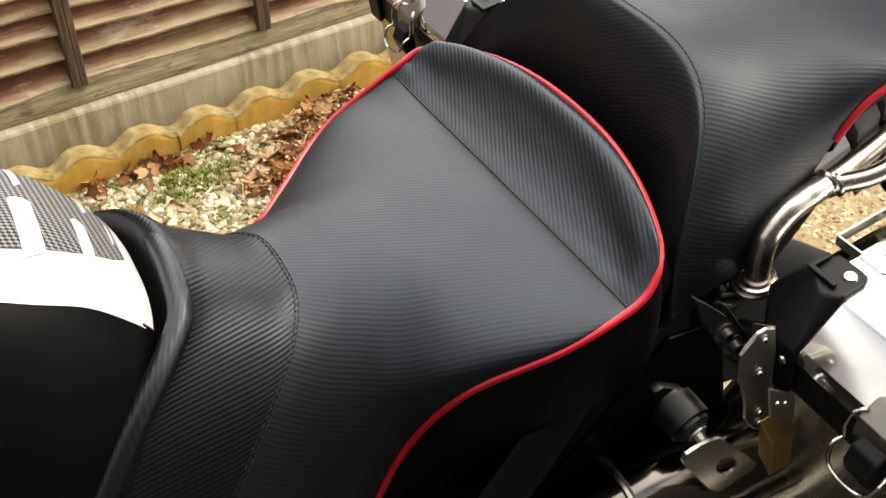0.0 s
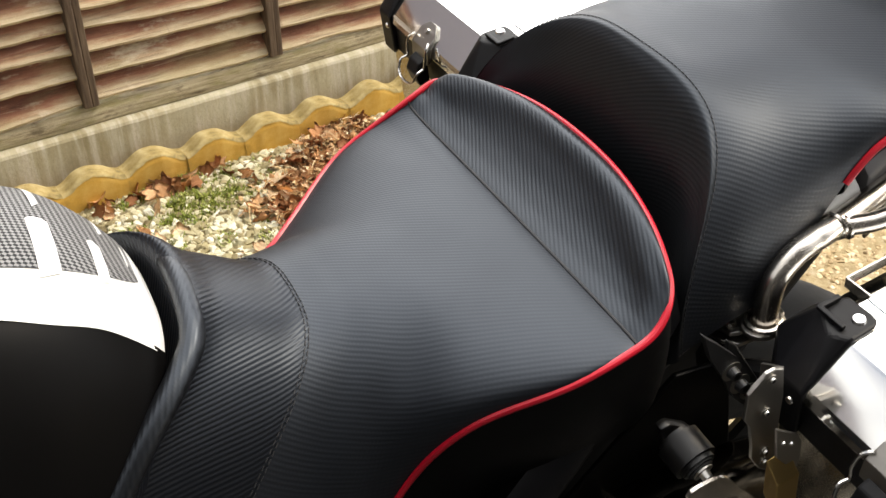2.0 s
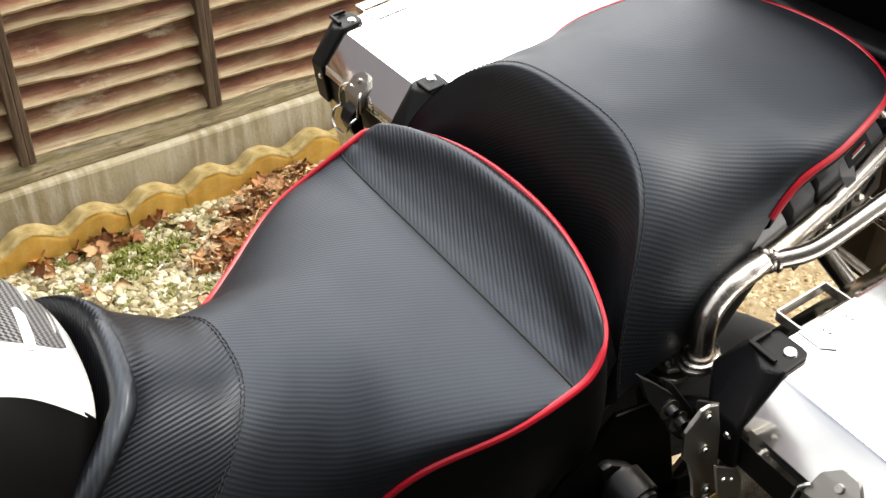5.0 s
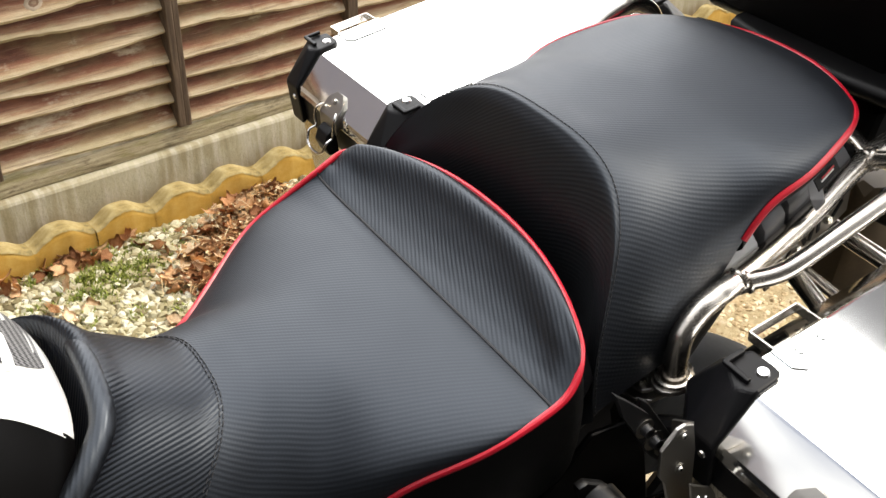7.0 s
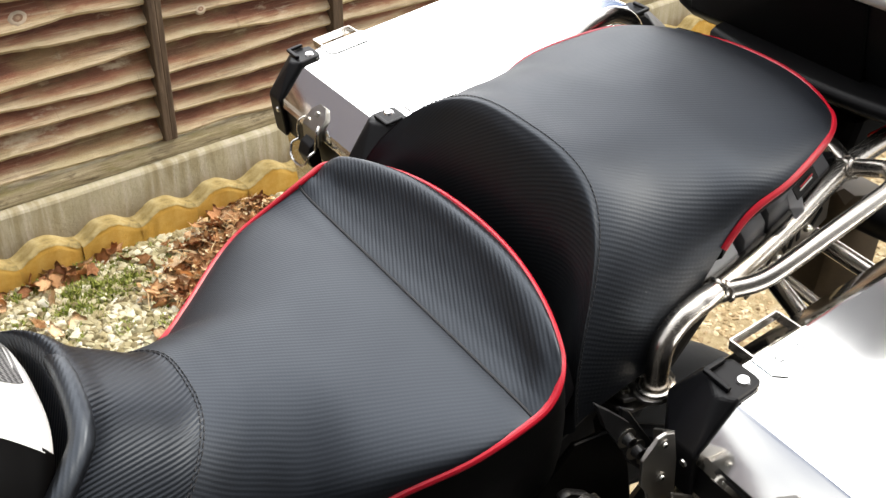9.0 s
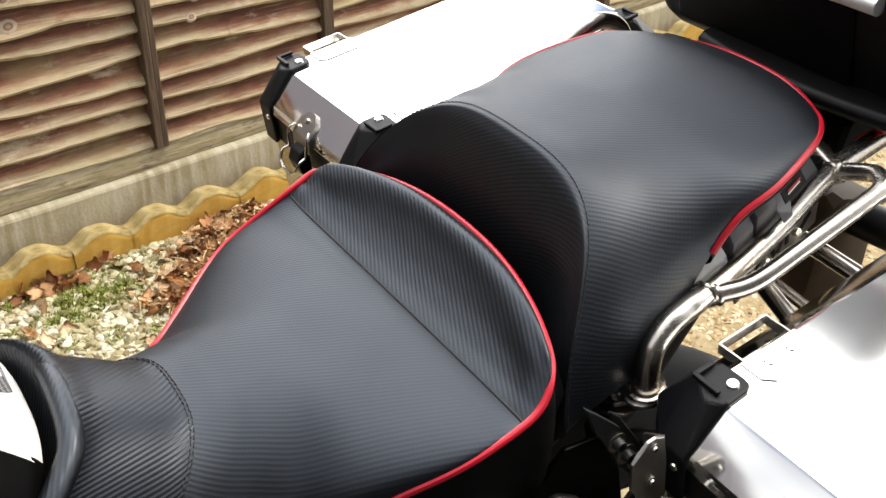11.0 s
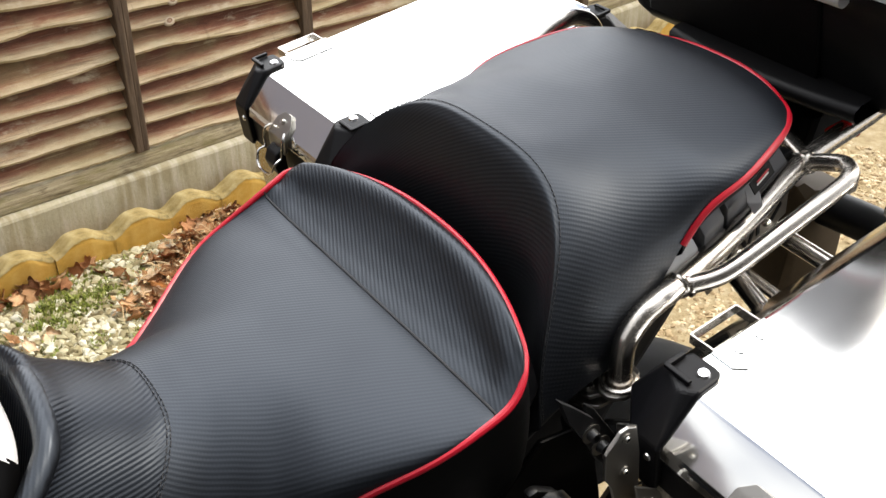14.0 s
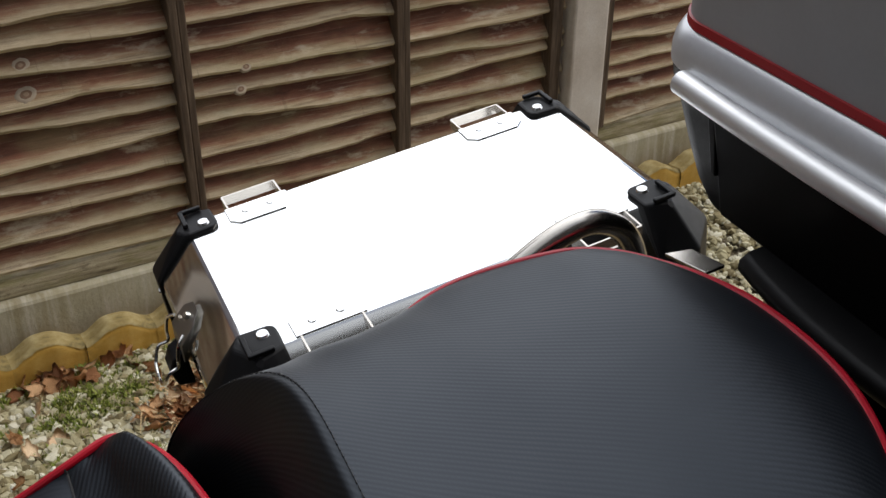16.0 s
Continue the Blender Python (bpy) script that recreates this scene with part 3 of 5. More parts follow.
fence_panel(-2.2, -0.08, (-0.1, -0.6, -1.1, -1.6), 13)
single("concrete_post", box(-0.078, 0.046, FENCE - 0.035, FENCE + 0.08, -0.3, 1.24, 0.006), post_concrete, "plain pale concrete fence post", "fence post", kind="structure")


def scallop(x, seed):
    """One block of scalloped edging: a soft round-topped face with a pale worn top."""
    rnd = random.Random(seed)
    w, d, top = 0.1470, 0.056, 0.094 + rnd.uniform(-0.0012, 0.0012)
    y0 = FENCE - 0.108 + rnd.uniform(-0.002, 0.002)
    ob = thing("edging_block", pose(x, y0, 0, rnd.uniform(-1, 1), rnd.uniform(-0.5, 0.5), rnd.uniform(-0.6, 0.6)), "ochre scalloped concrete edging block against the board", "edging block", "scalloped edging")
    n, skew = 24, rnd.uniform(-0.08, 0.08)
    def crest(t):
        k = abs(2 * t - 1 + skew * math.sin(math.pi * t))
        return top - 0.028 * (0.5 - 0.5 * math.cos(math.pi * min(1.0, k) ** 1.25)) + 0.0022 * math.sin(math.pi * t) * noise.noise(Vector((t * 5, seed, 1)))
    sec = ((0.0, -0.15), (0.0, -0.020), (0.0008, -0.011), (0.0035, -0.0045), (0.009, -0.0008), (0.016, 0.0), (0.034, -0.001), (d, -0.003), (d, -0.15))
    rows = []
    for yy, dz in sec:
        row = []
        for i in range(n + 1):
            t = i / n
            z = crest(t) + dz
            q = Vector((x + w * t, yy * 3, z * 3))
            row.append(Vector((-w / 2 + w * t, yy + 0.0018 * noise.noise(q * 22), z + 0.0012 * noise.noise(q * 30))))
        rows.append(row)
    part("face_block", sheet(rows), edging_yellow, ob, smooth=True, sharp=0)
    cap = []
    for k, (yy, dz) in enumerate(((0.0022, -0.0045), (0.0045, -0.0012), (0.009, 0.0012), (0.016, 0.002), (0.034, 0.001), (d, -0.001))):
        row = []
        for i in range(n + 1):
            t = i / n
            q = Vector((x + w * t, yy * 3, 0))
            low = 0.005 * noise.noise(Vector((t * 9, seed, 4))) - 0.001 if k == 0 else 0.0
            row.append(Vector((-w / 2 + w * t, yy - 0.0012 + 0.0018 * noise.noise(q * 22), crest(t) + dz + low + 0.0012 * noise.noise(q * 30))))
        cap.append(row)
    part("worn_top", sheet(cap), edging_top, ob, "pale worn mossy top", smooth=True, sharp=0)


for i in range(-5, 21):
    scallop(0.651 + 0.1470 * i, i + 40)

# knots in the boards
def knot(x, y, z, r):
    ob = thing("board_knot", pose(x, y, z, 54, 0, 0), "pale ringed knot in a fence board", "knot", "fence knots")
    rnd = random.Random(int(x * 1000 + z * 77))
    lobes = [1 + 0.10 * math.sin(2 * a + rnd.random()) + rnd.uniform(-0.04, 0.04) for a in [k * math.pi / 16 for k in range(32)]]

    def disc(stops, lift):
        """Rings of a slightly domed, uneven disc: share of the radius, height."""
        bm = bmesh.new()
        rings = []
        for q, h in stops:
            rings.append([bm.verts.new((1.2 * r * q * lobes[k] * math.cos(k * math.pi / 16), r * q * lobes[k] * math.sin(k * math.pi / 16), h + lift)) for k in range(32)])
        for A, B in zip(rings[:-1], rings[1:]):
            for k in range(32):
                bm.faces.new((A[k], A[(k + 1) % 32], B[(k + 1) % 32], B[k]))
        bm.faces.new(rings[-1])
        return bm

    part("pale_ring", disc(((1.50, -0.0040), (1.15, 0.0004), (0.8, 0.0012), (0.60, 0.0010)), 0.0), knot_pale, ob, smooth=True)
    part("dark_ring", disc(((0.70, 0.0008), (0.66, 0.0017), (0.40, 0.0014)), 0.0), knot_brown, ob, smooth=True)
    part("core", disc(((0.36, 0.0010), (0.32, 0.0020), (0.15, 0.0021)), 0.0), knot_core, ob, smooth=True)


for x, y, z, r in ((0.724, 2.1945, 0.631, 0.0115), (0.724, 2.1955, 0.573, 0.0130), (1.159, 2.1850, 0.551, 0.0080), (1.143, 2.1840, 0.505, 0.0085)):
    knot(x, y, z, r)

# ---- leaf litter and weeds ----
def leaf_mesh(seed):
    """A lobed dead leaf, curled."""
    rnd = random.Random(seed)
    n = 25
    edge = []
    for k in range(n):
        a = 2 * math.pi * k / n
        lobes = 0.62 + 0.38 * abs(math.cos(2.5 * a)) ** 0.7
        r = lobes * (1.0 if abs(a - math.pi) > 0.5 else 0.55) * rnd.uniform(0.88, 1.1)
        edge.append((r * math.cos(a), r * math.sin(a) * 0.85))
    bm = bmesh.new()
    curl, twist = rnd.uniform(0.25, 0.8), rnd.uniform(-0.5, 0.5)
    def up(x, y):
        return curl * (x * x * 0.5 + y * y * 0.7) + twist * x * y + 0.10 * noise.noise(Vector((x * 3, y * 3, seed)))
    c = bm.verts.new((0, 0, up(0, 0)))
    mid = [bm.verts.new((x * 0.55, y * 0.55, up(x * 0.55, y * 0.55))) for x, y in edge]
    out = [bm.verts.new((x, y, up(x, y))) for x, y in edge]
    for k in range(n):
        j = (k + 1) % n
        bm.faces.new((c, mid[k], mid[j]))
        bm.faces.new((mid[k], out[k], out[j], mid[j]))
    bmesh.ops.solidify(bm, geom=bm.faces, thickness=0.012)
    return mesh_of("leaf", bm, leaf_mat)


litter = thing("leaf_litter", IDENT, "drift of curled brown autumn leaves on the gravel", "leaf litter")
kinds = [leaf_mesh(k) for k in range(7)]
rnd = random.Random(21)
for k in range(298):
    if k < 235:  # the drift against the edging
        t, off = rnd.random(), rnd.triangular(-0.08, 0.11, 0.0)
        x, y = 0.80 + 0.40 * t - 0.68 * off, min(2.11, 1.78 + 0.30 * t + 0.73 * off)
    elif k < 265:
        x, y = rnd.uniform(0.45, 0.85), rnd.uniform(2.02, 2.09)
    else:
        x, y = rnd.uniform(0.5, 1.4), rnd.uniform(1.5, 2.05)
    s = rnd.uniform(0.013, 0.032)
    ob = new("leaf", rnd.choice(kinds))
    ob.parent = litter
    ob.matrix_local = Matrix.LocRotScale((x, y, 0.016 + rnd.uniform(0, 0.022)), Euler((rnd.gauss(0, 0.5), rnd.gauss(0, 0.5), rnd.uniform(0, 6.3))), (s, s * rnd.uniform(0.7, 1.0), s))


def mulch(count, seed):
    """Straw-coloured twigs and torn bits of leaf among the drift, too many to tell apart."""
    rnd = random.Random(seed)
    verts, faces = [], []
    for k in range(count):
        t, off = rnd.random(), rnd.triangular(-0.08, 0.12, 0.0)
        x, y = 0.80 + 0.40 * t - 0.68 * off, min(2.11, 1.78 + 0.30 * t + 0.73 * off)
        z = 0.016 + rnd.uniform(0, 0.022)
        a, tip = rnd.uniform(0, 6.3), rnd.gauss(0, 0.35)
        L, w = (rnd.uniform(0.02, 0.06), 0.0011) if k % 2 else (rnd.uniform(0.006, 0.016), rnd.uniform(0.004, 0.009))
        d = Vector((math.cos(a), math.sin(a), math.sin(tip))) * L * 0.5
        n = Vector((-math.sin(a), math.cos(a), rnd.uniform(-0.4, 0.4))) * w
        c = Vector((x, y, z))
        b = c + Vector((0, 0, 0.003 + 0.1 * L))
        o = len(verts)
        verts += [tuple(p) for p in (c - d - n * 0.4, c - d + n * 0.4, b + n, c + d * 1.05, b - n, b - Vector((0, 0, 0.0016)))]
        faces += [(o, o + 1, o + 2, o + 4), (o + 4, o + 2, o + 3), (o + 1, o, o + 5), (o + 2, o + 1, o + 5), (o, o + 4, o + 5), (o + 3, o + 2, o + 5), (o + 4, o + 3, o + 5)]
    me = bpy.data.meshes.new("leaf_mulch")
    me.from_pydata(verts, [], faces)
    me.materials.append(straw_mat)
    return tagged(new("leaf_mulch", me), "straw-coloured twigs and torn leaf bits on the gravel", "leaf mulch", kind="stuff")


mulch(900, 31)


def weeds(count, seed):
    """Short moss and grass blades in one patch among the stones."""
    rnd = random.Random(seed)
    verts, faces = [], []
    spots = [(rnd.gauss(0.70, 0.07), rnd.uniform(1.90, 2.07)) for _ in range(60)] + [(rnd.uniform(0.5, 0.9), rnd.uniform(1.75, 2.05)) for _ in range(22)]
    for _ in range(count):
        cx, cy = rnd.choice(spots)
        x, y = cx + rnd.gauss(0, 0.012), cy + rnd.gauss(0, 0.012)
        a, h, w = rnd.uniform(0, 6.3), rnd.uniform(0.007, 0.020), rnd.uniform(0.0014, 0.0032)
        lean = rnd.uniform(0.2, 0.9)
        dx, dy = math.cos(a), math.sin(a)
        o = len(verts)
        z = 0.010
        verts += [(x - dy * w, y + dx * w, z), (x + dy * w, y - dx * w, z), (x + dx * h * lean * 0.5 + dy * w * 0.8, y + dy * h * lean * 0.5 - dx * w * 0.8, z + h * 0.7), (x + dx * h * lean * 0.5 - dy * w * 0.8, y + dy * h * lean * 0.5 + dx * w * 0.8, z + h * 0.7), (x + dx * h * lean, y + dy * h * lean, z + h)]
        faces += [(o, o + 1, o + 2, o + 3), (o + 3, o + 2, o + 4)]
    me = bpy.data.meshes.new("weeds")
    me.from_pydata(verts, [], faces)
    me.materials.append(grass_mat)
    return tagged(new("weeds", me), "low green weeds and moss growing through the gravel", "weeds", kind="stuff")


weeds(4800, 8)

# ---- rider seat ----
RIDER = [  # edge along, half width, edge height, centre along, centre height, roundness, bend, squareness of the shoulder, far edge higher, far side fuller, far side narrower, far edge set back, far side cut short
    (-0.019, 0.184, 0.635, 0.222, 0.930, 2.30, 5.19, 0.00, 0.000, 0.00, 0.000, 0.000, 0.00),
    (-0.004, 0.186, 0.660, 0.236, 0.972, 2.56, 4.39, 0.00, 0.000, 0.00, 0.000, 0.000, 0.00),
    (0.011, 0.188, 0.673, 0.258, 1.003, 2.82, 3.58, 0.00, -0.000, 0.00, 0.000, 0.000, 0.00),
    (0.036, 0.185, 0.688, 0.282, 1.023, 3.04, 2.78, 0.00, -0.000, 0.00, 0.000, 0.000, 0.00),
    (0.076, 0.175, 0.687, 0.302, 1.004, 3.09, 2.38, 0.00, -0.000, 0.00, 0.000, 0.000, 0.00),
    (0.119, 0.166, 0.679, 0.327, 0.983, 3.02, 2.53, 0.00, 0.000, 0.00, 0.005, 0.006, 0.00),
    (0.153, 0.160, 0.675, 0.351, 0.966, 2.88, 2.91, 0.00, 0.082, -0.20, 0.013, -0.013, 0.12),  # stitched line
    (0.244, 0.142, 0.696, 0.382, 0.9625, 2.70, 3.03, 0.30, 0.087, -0.30, 0.010, -0.023, 0.24),
    (0.312, 0.135, 0.767, 0.402, 0.9615, 2.60, 3.21, 0.48, 0.058, -0.30, 0.015, -0.031, 0.28),
    (0.371, 0.134, 0.845, 0.431, 0.960, 2.60, 3.35, 0.52, 0.022, -0.20, 0.026, -0.035, 0.28),
    (0.423, 0.162, 0.911, 0.460, 0.958, 2.75, 3.20, 0.46, -0.021, -0.30, 0.026, -0.034, 0.24),
    (0.493, 0.192, 0.939, 0.508, 0.956, 3.00, 2.80, 0.35, -0.023, -0.20, 0.006, -0.022, 0.16),
    (0.549, 0.195, 0.948, 0.549, 0.953, 3.00, 2.20, 0.00, 0.018, 0.00, 0.018, -0.003, 0.08),  # seam
    (0.568, 0.192, 0.954, 0.576, 0.962, 2.70, 2.30, 0.00, 0.014, 0.00, 0.012, -0.003, 0.05),
    (0.579, 0.187, 0.961, 0.598, 0.976, 2.50, 2.60, 0.00, 0.008, 0.00, 0.006, -0.002, 0.02),
    (0.587, 0.179, 0.966, 0.618, 0.988, 2.35, 2.70, 0.00, 0.002, 0.00, 0.002, 0.000, 0.00),
    (0.594, 0.170, 0.965, 0.629, 0.985, 2.20, 2.23, 0.00, -0.005, 0.00, 0.000, 0.000, 0.00),
]
PER = 5


def seat_panel(parent, name, rows, mat, label=""):
    return part(name, sheet(rows), mat, parent, label, smooth=True, sharp=0)


def boundary(rows, first):
    """The rim of a seat from one side's row first, round the back, to the other side."""
    left = [r[0] for r in rows[first:]]
    right = [r[-1] for r in rows[first:]]
    return left[:-1] + rows[-1] + right[:-1][::-1]


def eased(line, rounds=14):
    """The same line with its corners rounded off."""
    line = [p.copy() for p in line]
    out = [line[0]]
    for p, q in zip(line[:-1], line[1:]):
        k = max(1, round((q - p).length / 0.004))
        out += [p.lerp(q, (i + 1) / k) for i in range(k)]
    for _ in range(rounds):
        out = [out[0]] + [(a + 2 * b + c) / 4 for a, b, c in zip(out[:-2], out[1:-1], out[2:])] + [out[-1]]
    return out


def stitches(parent, row, mat, step=0.0065, lift=0.0006, cut=0.0):
    """A row of single stitches along a line on the cover."""
    acc, bm = 0.0, bmesh.new()
    pieces = []
    for a, b in zip(row[:-1], row[1:]):
        L = (b - a).length
        d = (b - a).normalized()
        while acc < L:
            p = a + d * acc + Vector((0, 0, lift))
            pieces.append(rod(p - d * step * 0.32, p + d * step * 0.33, 0.00045, 6))
            acc += step
        acc -= L
    return part("stitching", joined(*pieces), mat, parent, smooth=True)


rider_seat = thing("rider_seat", BIKE, "black ribbed carbon-look vinyl rider seat with red piping", "motorcycle seat")
rows = [across(s) for s in poly_smooth(RIDER, PER)]
i_st, i_sm = 6 * PER + 1, 12 * PER
for i, r in enumerate(rows[:28]):  # rolled front lip
    for j, v in enumerate(r):
        k = math.sin(math.pi * j / (len(r) - 1)) ** 0.5
        v.z += k * 0.0030 * math.exp(-((i - 14.0) / 2.2) ** 2)
edge = boundary(rows, i_sm)
for r in rows[i_sm + 1:]:
    for v in r:
        d = min((v - p).length for p in edge)
        near = min((v - p).length for p in rows[i_sm])
        v.z += min(1.0, near / 0.035) * 0.0046 * math.exp(-((d - 0.015) / 0.012) ** 2) - 0.0018
for v in rows[i_sm][2:-2]:
    v.z -= 0.003
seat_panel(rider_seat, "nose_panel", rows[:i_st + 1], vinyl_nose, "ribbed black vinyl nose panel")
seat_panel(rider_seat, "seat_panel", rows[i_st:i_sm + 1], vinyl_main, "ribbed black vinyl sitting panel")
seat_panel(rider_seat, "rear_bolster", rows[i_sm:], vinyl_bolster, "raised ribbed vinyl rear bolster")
rim = eased(boundary(rows, 7 * PER - 2))
part("piping", tube(rim, 0.0031, 10), piping_red, rider_seat, "bright red piping round the edge", smooth=True)
part("seam", tube([p + Vector((0, 0, 0.0006)) for p in rows[i_sm]], 0.0011, 6), thread, rider_seat, "dark sewn seam", smooth=True)
stitches(rider_seat, rows[i_st], thread)
LIP = [(0.262, 0.785, 0.945), (0.270, 0.769, 0.965), (0.277, 0.70, 1.018), (0.276, 0.641, 1.024), (0.270, 0.608, 1.019), (0.261, 0.596, 1.015), (0.239, 0.574, 1.008), (0.21, 0.555, 0.995), (0.182, 0.538, 0.976), (0.150, 0.522, 0.950)]
part("front_roll", tube(eased(spline([(u + 0.0005, v + 0.0015, w - 0.0052) for u, v, w in LIP], 8), 24), 0.0092, 20), vinyl_bolster, rider_seat, "padded vinyl roll along the front edge", smooth=True)
stitches(rider_seat, [p.lerp(q, 0.42) for p, q in zip(rows[i_st], rows[i_st - 1])], thread)


def skirt(rim, depth, inset, mid=MID, rows=6):
    out = []
    for i in range(rows + 1):
        t = i / rows
        row = []
        for p in rim:
            c = Vector((p.x, mid, p.z))
            inward = Vector((0, math.copysign(1, mid - p.y) * min(1, abs(p.y - mid) / 0.05), 0))
            back = Vector((-1, 0, 0)) * max(0.0, 1 - abs(p.y - mid) / 0.19)
            row.append(p + (inward + back) * (inset * t - 0.006 * math.sin(math.pi * t)) - Vector((0, 0, 0.002 + depth * t)))
        out.append(row)
    return out


part("side_skirt", sheet(skirt(rim, 0.10, 0.012)), vinyl_smooth, rider_seat, "smooth black vinyl skirt below the piping", smooth=True, sharp=0)

# ---- pillion seat ----
PILLION = [
    (0.589, 0.152, 0.866, 0.640, 0.843, 2.60, 4.00, 0.00, -0.000, 0.00),
    (0.590, 0.159, 0.870, 0.646, 0.935, 2.60, 4.00, 0.00, 0.001, -0.00),
    (0.592, 0.166, 0.874, 0.661, 0.994, 2.60, 4.00, 0.00, 0.002, 0.00),
    (0.596, 0.172, 0.878, 0.676, 1.029, 2.54, 4.00, 0.00, 0.003, -0.03),
    (0.599, 0.175, 0.882, 0.686, 1.044, 2.70, 4.00, 0.00, 0.004, 0.05),
    (0.603, 0.173, 0.886, 0.695, 1.048, 2.65, 4.00, 0.00, 0.005, 0.09),  # stitched edge
    (0.650, 0.171, 0.892, 0.724, 1.041, 3.21, 3.50, 0.00, 0.006, -0.29),
    (0.698, 0.168, 0.900, 0.751, 1.037, 3.33, 3.00, 0.00, 0.014, -0.19),
    (0.751, 0.160, 0.949, 0.780, 1.034, 3.33, 2.50, 0.00, 0.018, -0.75),
    (0.792, 0.161, 0.992, 0.812, 1.032, 2.80, 2.20, 0.00, 0.002, -1.05),
    (0.835, 0.163, 1.003, 0.851, 1.0295, 2.40, 2.00, 0.00, -0.004, -0.80),
    (0.896, 0.147, 1.008, 0.9145, 1.0268, 2.30, 2.00, 0.00, -0.0045, -0.62),
    (0.921, 0.133, 1.006, 0.9445, 1.0185, 2.25, 2.30, 0.00, -0.0035, -0.42),
    (0.937, 0.119, 1.003, 0.9635, 1.0085, 2.20, 2.35, 0.00, -0.003, -0.25),
    (0.948, 0.103, 0.999, 0.9750, 0.9990, 2.20, 2.35, 0.00, -0.0005, -0.15),
]
pillion_seat = thing("pillion_seat", BIKE, "black ribbed carbon-look vinyl pillion seat with red piping", "motorcycle seat")
rows = [across(s) for s in poly_smooth(PILLION, PER)]
i_st = 5 * PER
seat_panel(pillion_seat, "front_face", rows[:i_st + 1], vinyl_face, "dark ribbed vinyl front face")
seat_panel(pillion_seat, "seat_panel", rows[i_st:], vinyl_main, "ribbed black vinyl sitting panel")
stitches(pillion_seat, rows[i_st], thread, 0.005)
rim = eased(boundary(rows, 8 * PER + 2))
part("piping", tube(rim, 0.0036, 10), piping_red, pillion_seat, "bright red piping round the edge", smooth=True)
part("side_skirt", sheet(skirt(rim, 0.018, 0.014)), vinyl_smooth, pillion_seat, "smooth black vinyl skirt below the piping", smooth=True, sharp=0)

# ---- motorcycle ----
bike = thing("motorcycle", BIKE, "white and black adventure motorcycle with steel luggage rack", "motorcycle")
TANK = [
    (0.160, 0.145, 0.850, 0.256, 1.018, 2.6, 3.0),
    (0.155, 0.150, 0.850, 0.251, 1.040, 2.6, 3.0),
    (0.140, 0.155, 0.850, 0.232, 1.078, 2.6, 3.0),
    (0.120, 0.162, 0.850, 0.207, 1.106, 2.6, 3.0),
    (0.080, 0.172, 0.850, 0.165, 1.130, 2.6, 3.0),
    (0.000, 0.190, 0.850, 0.080, 1.158, 2.7, 3.0),
    (-0.20, 0.215, 0.840, -0.12, 1.180, 2.8, 3.0),
    (-0.47, 0.180, 0.840, -0.42, 1.110, 2.8, 3.0),
]
stations = poly_smooth(TANK, 6)
CUT = poly_smooth([(6.9,), (7.4,), (7.9,), (8.2,), (7.3,), (5.3,), (4.0,), (4.0,)], 6)


def tank_line(st, a, b, n):
    """Points over the tank at one station, from share a to share b of its half girth."""
    ue, h, we, uc, wt, e, p = st
    out = []
    for i in range(n + 1):
        t = a + (b - a) * i / n
        g = math.pi / 2 * t
        sn, cs = abs(math.sin(g)) ** (2 / e), max(0.0, math.cos(g)) ** (2 / e)
        out.append(Vector((uc + (ue - uc) * sn ** p, MID + math.copysign(h * sn, t), we + (wt - we) * cs)))
    return out


part("tank_cover", sheet([tank_line(st, -c[0] / 30, 1.0, 40) for st, c in zip(stations, CUT)]), white_paint, bike, "gloss white tank cover", smooth=True, sharp=0)
part("tank_side_panel", sheet([[p + Vector((0, -0.001, -0.002)) for p in tank_line(st, -1.0, 0.02 - c[0] / 30, 24)] for st, c in zip(stations, CUT)]), gloss_black, bike, "gloss black tank side panel", smooth=True, sharp=0)


def on_tank(k, y, lift=0.0008):
    """A place on the tank at station k (may lie between two) and y across."""
    i = min(int(k), len(stations) - 2)
    st = [a + (b - a) * (k - i) for a, b in zip(stations[i], stations[i + 1])]
    s = min(abs(y) / st[1], 0.995)
    c = (1 - s ** st[5]) ** (1 / st[5])
    return Vector((st[3] + (st[0] - st[3]) * s ** st[6], MID + y, st[2] + (st[4] - st[2]) * c + lift))


# carbon-look sticker over the top, with white flashes left free
def sticker(k0, k1, y_of, y_to, lift=0.0008, n=16, m=14):
    return sheet([[on_tank(k0 + (k1 - k0) * i / n, y_of(i / n) + (y_to(i / n) - y_of(i / n)) * j / m, lift) for j in range(m + 1)] for i in range(n + 1)])


decal = part("sticker", sticker(5.5, 24, lambda t: -0.014 - 0.034 * (1 - (1 - t) ** 3), lambda t: 0.115), carbon_decal, bike, "carbon-weave tank sticker with white flashes", smooth=True, sharp=0)
for k0, k1, a, b in ((10.5, 12.0, -0.040, -0.002), (16.6, 18.8, -0.049, 0.004), (9.0, 9.6, 0.028, 0.066), (16.8, 17.6, 0.030, 0.075), (6.4, 6.8, 0.002, 0.022)):
    part("white_flash", sticker(k0, k1, lambda t: a - 0.006 * t, lambda t: b + 0.004 * math.sin(3 * t), 0.0016, 6, 8), white_paint, decal, smooth=True, sharp=0)

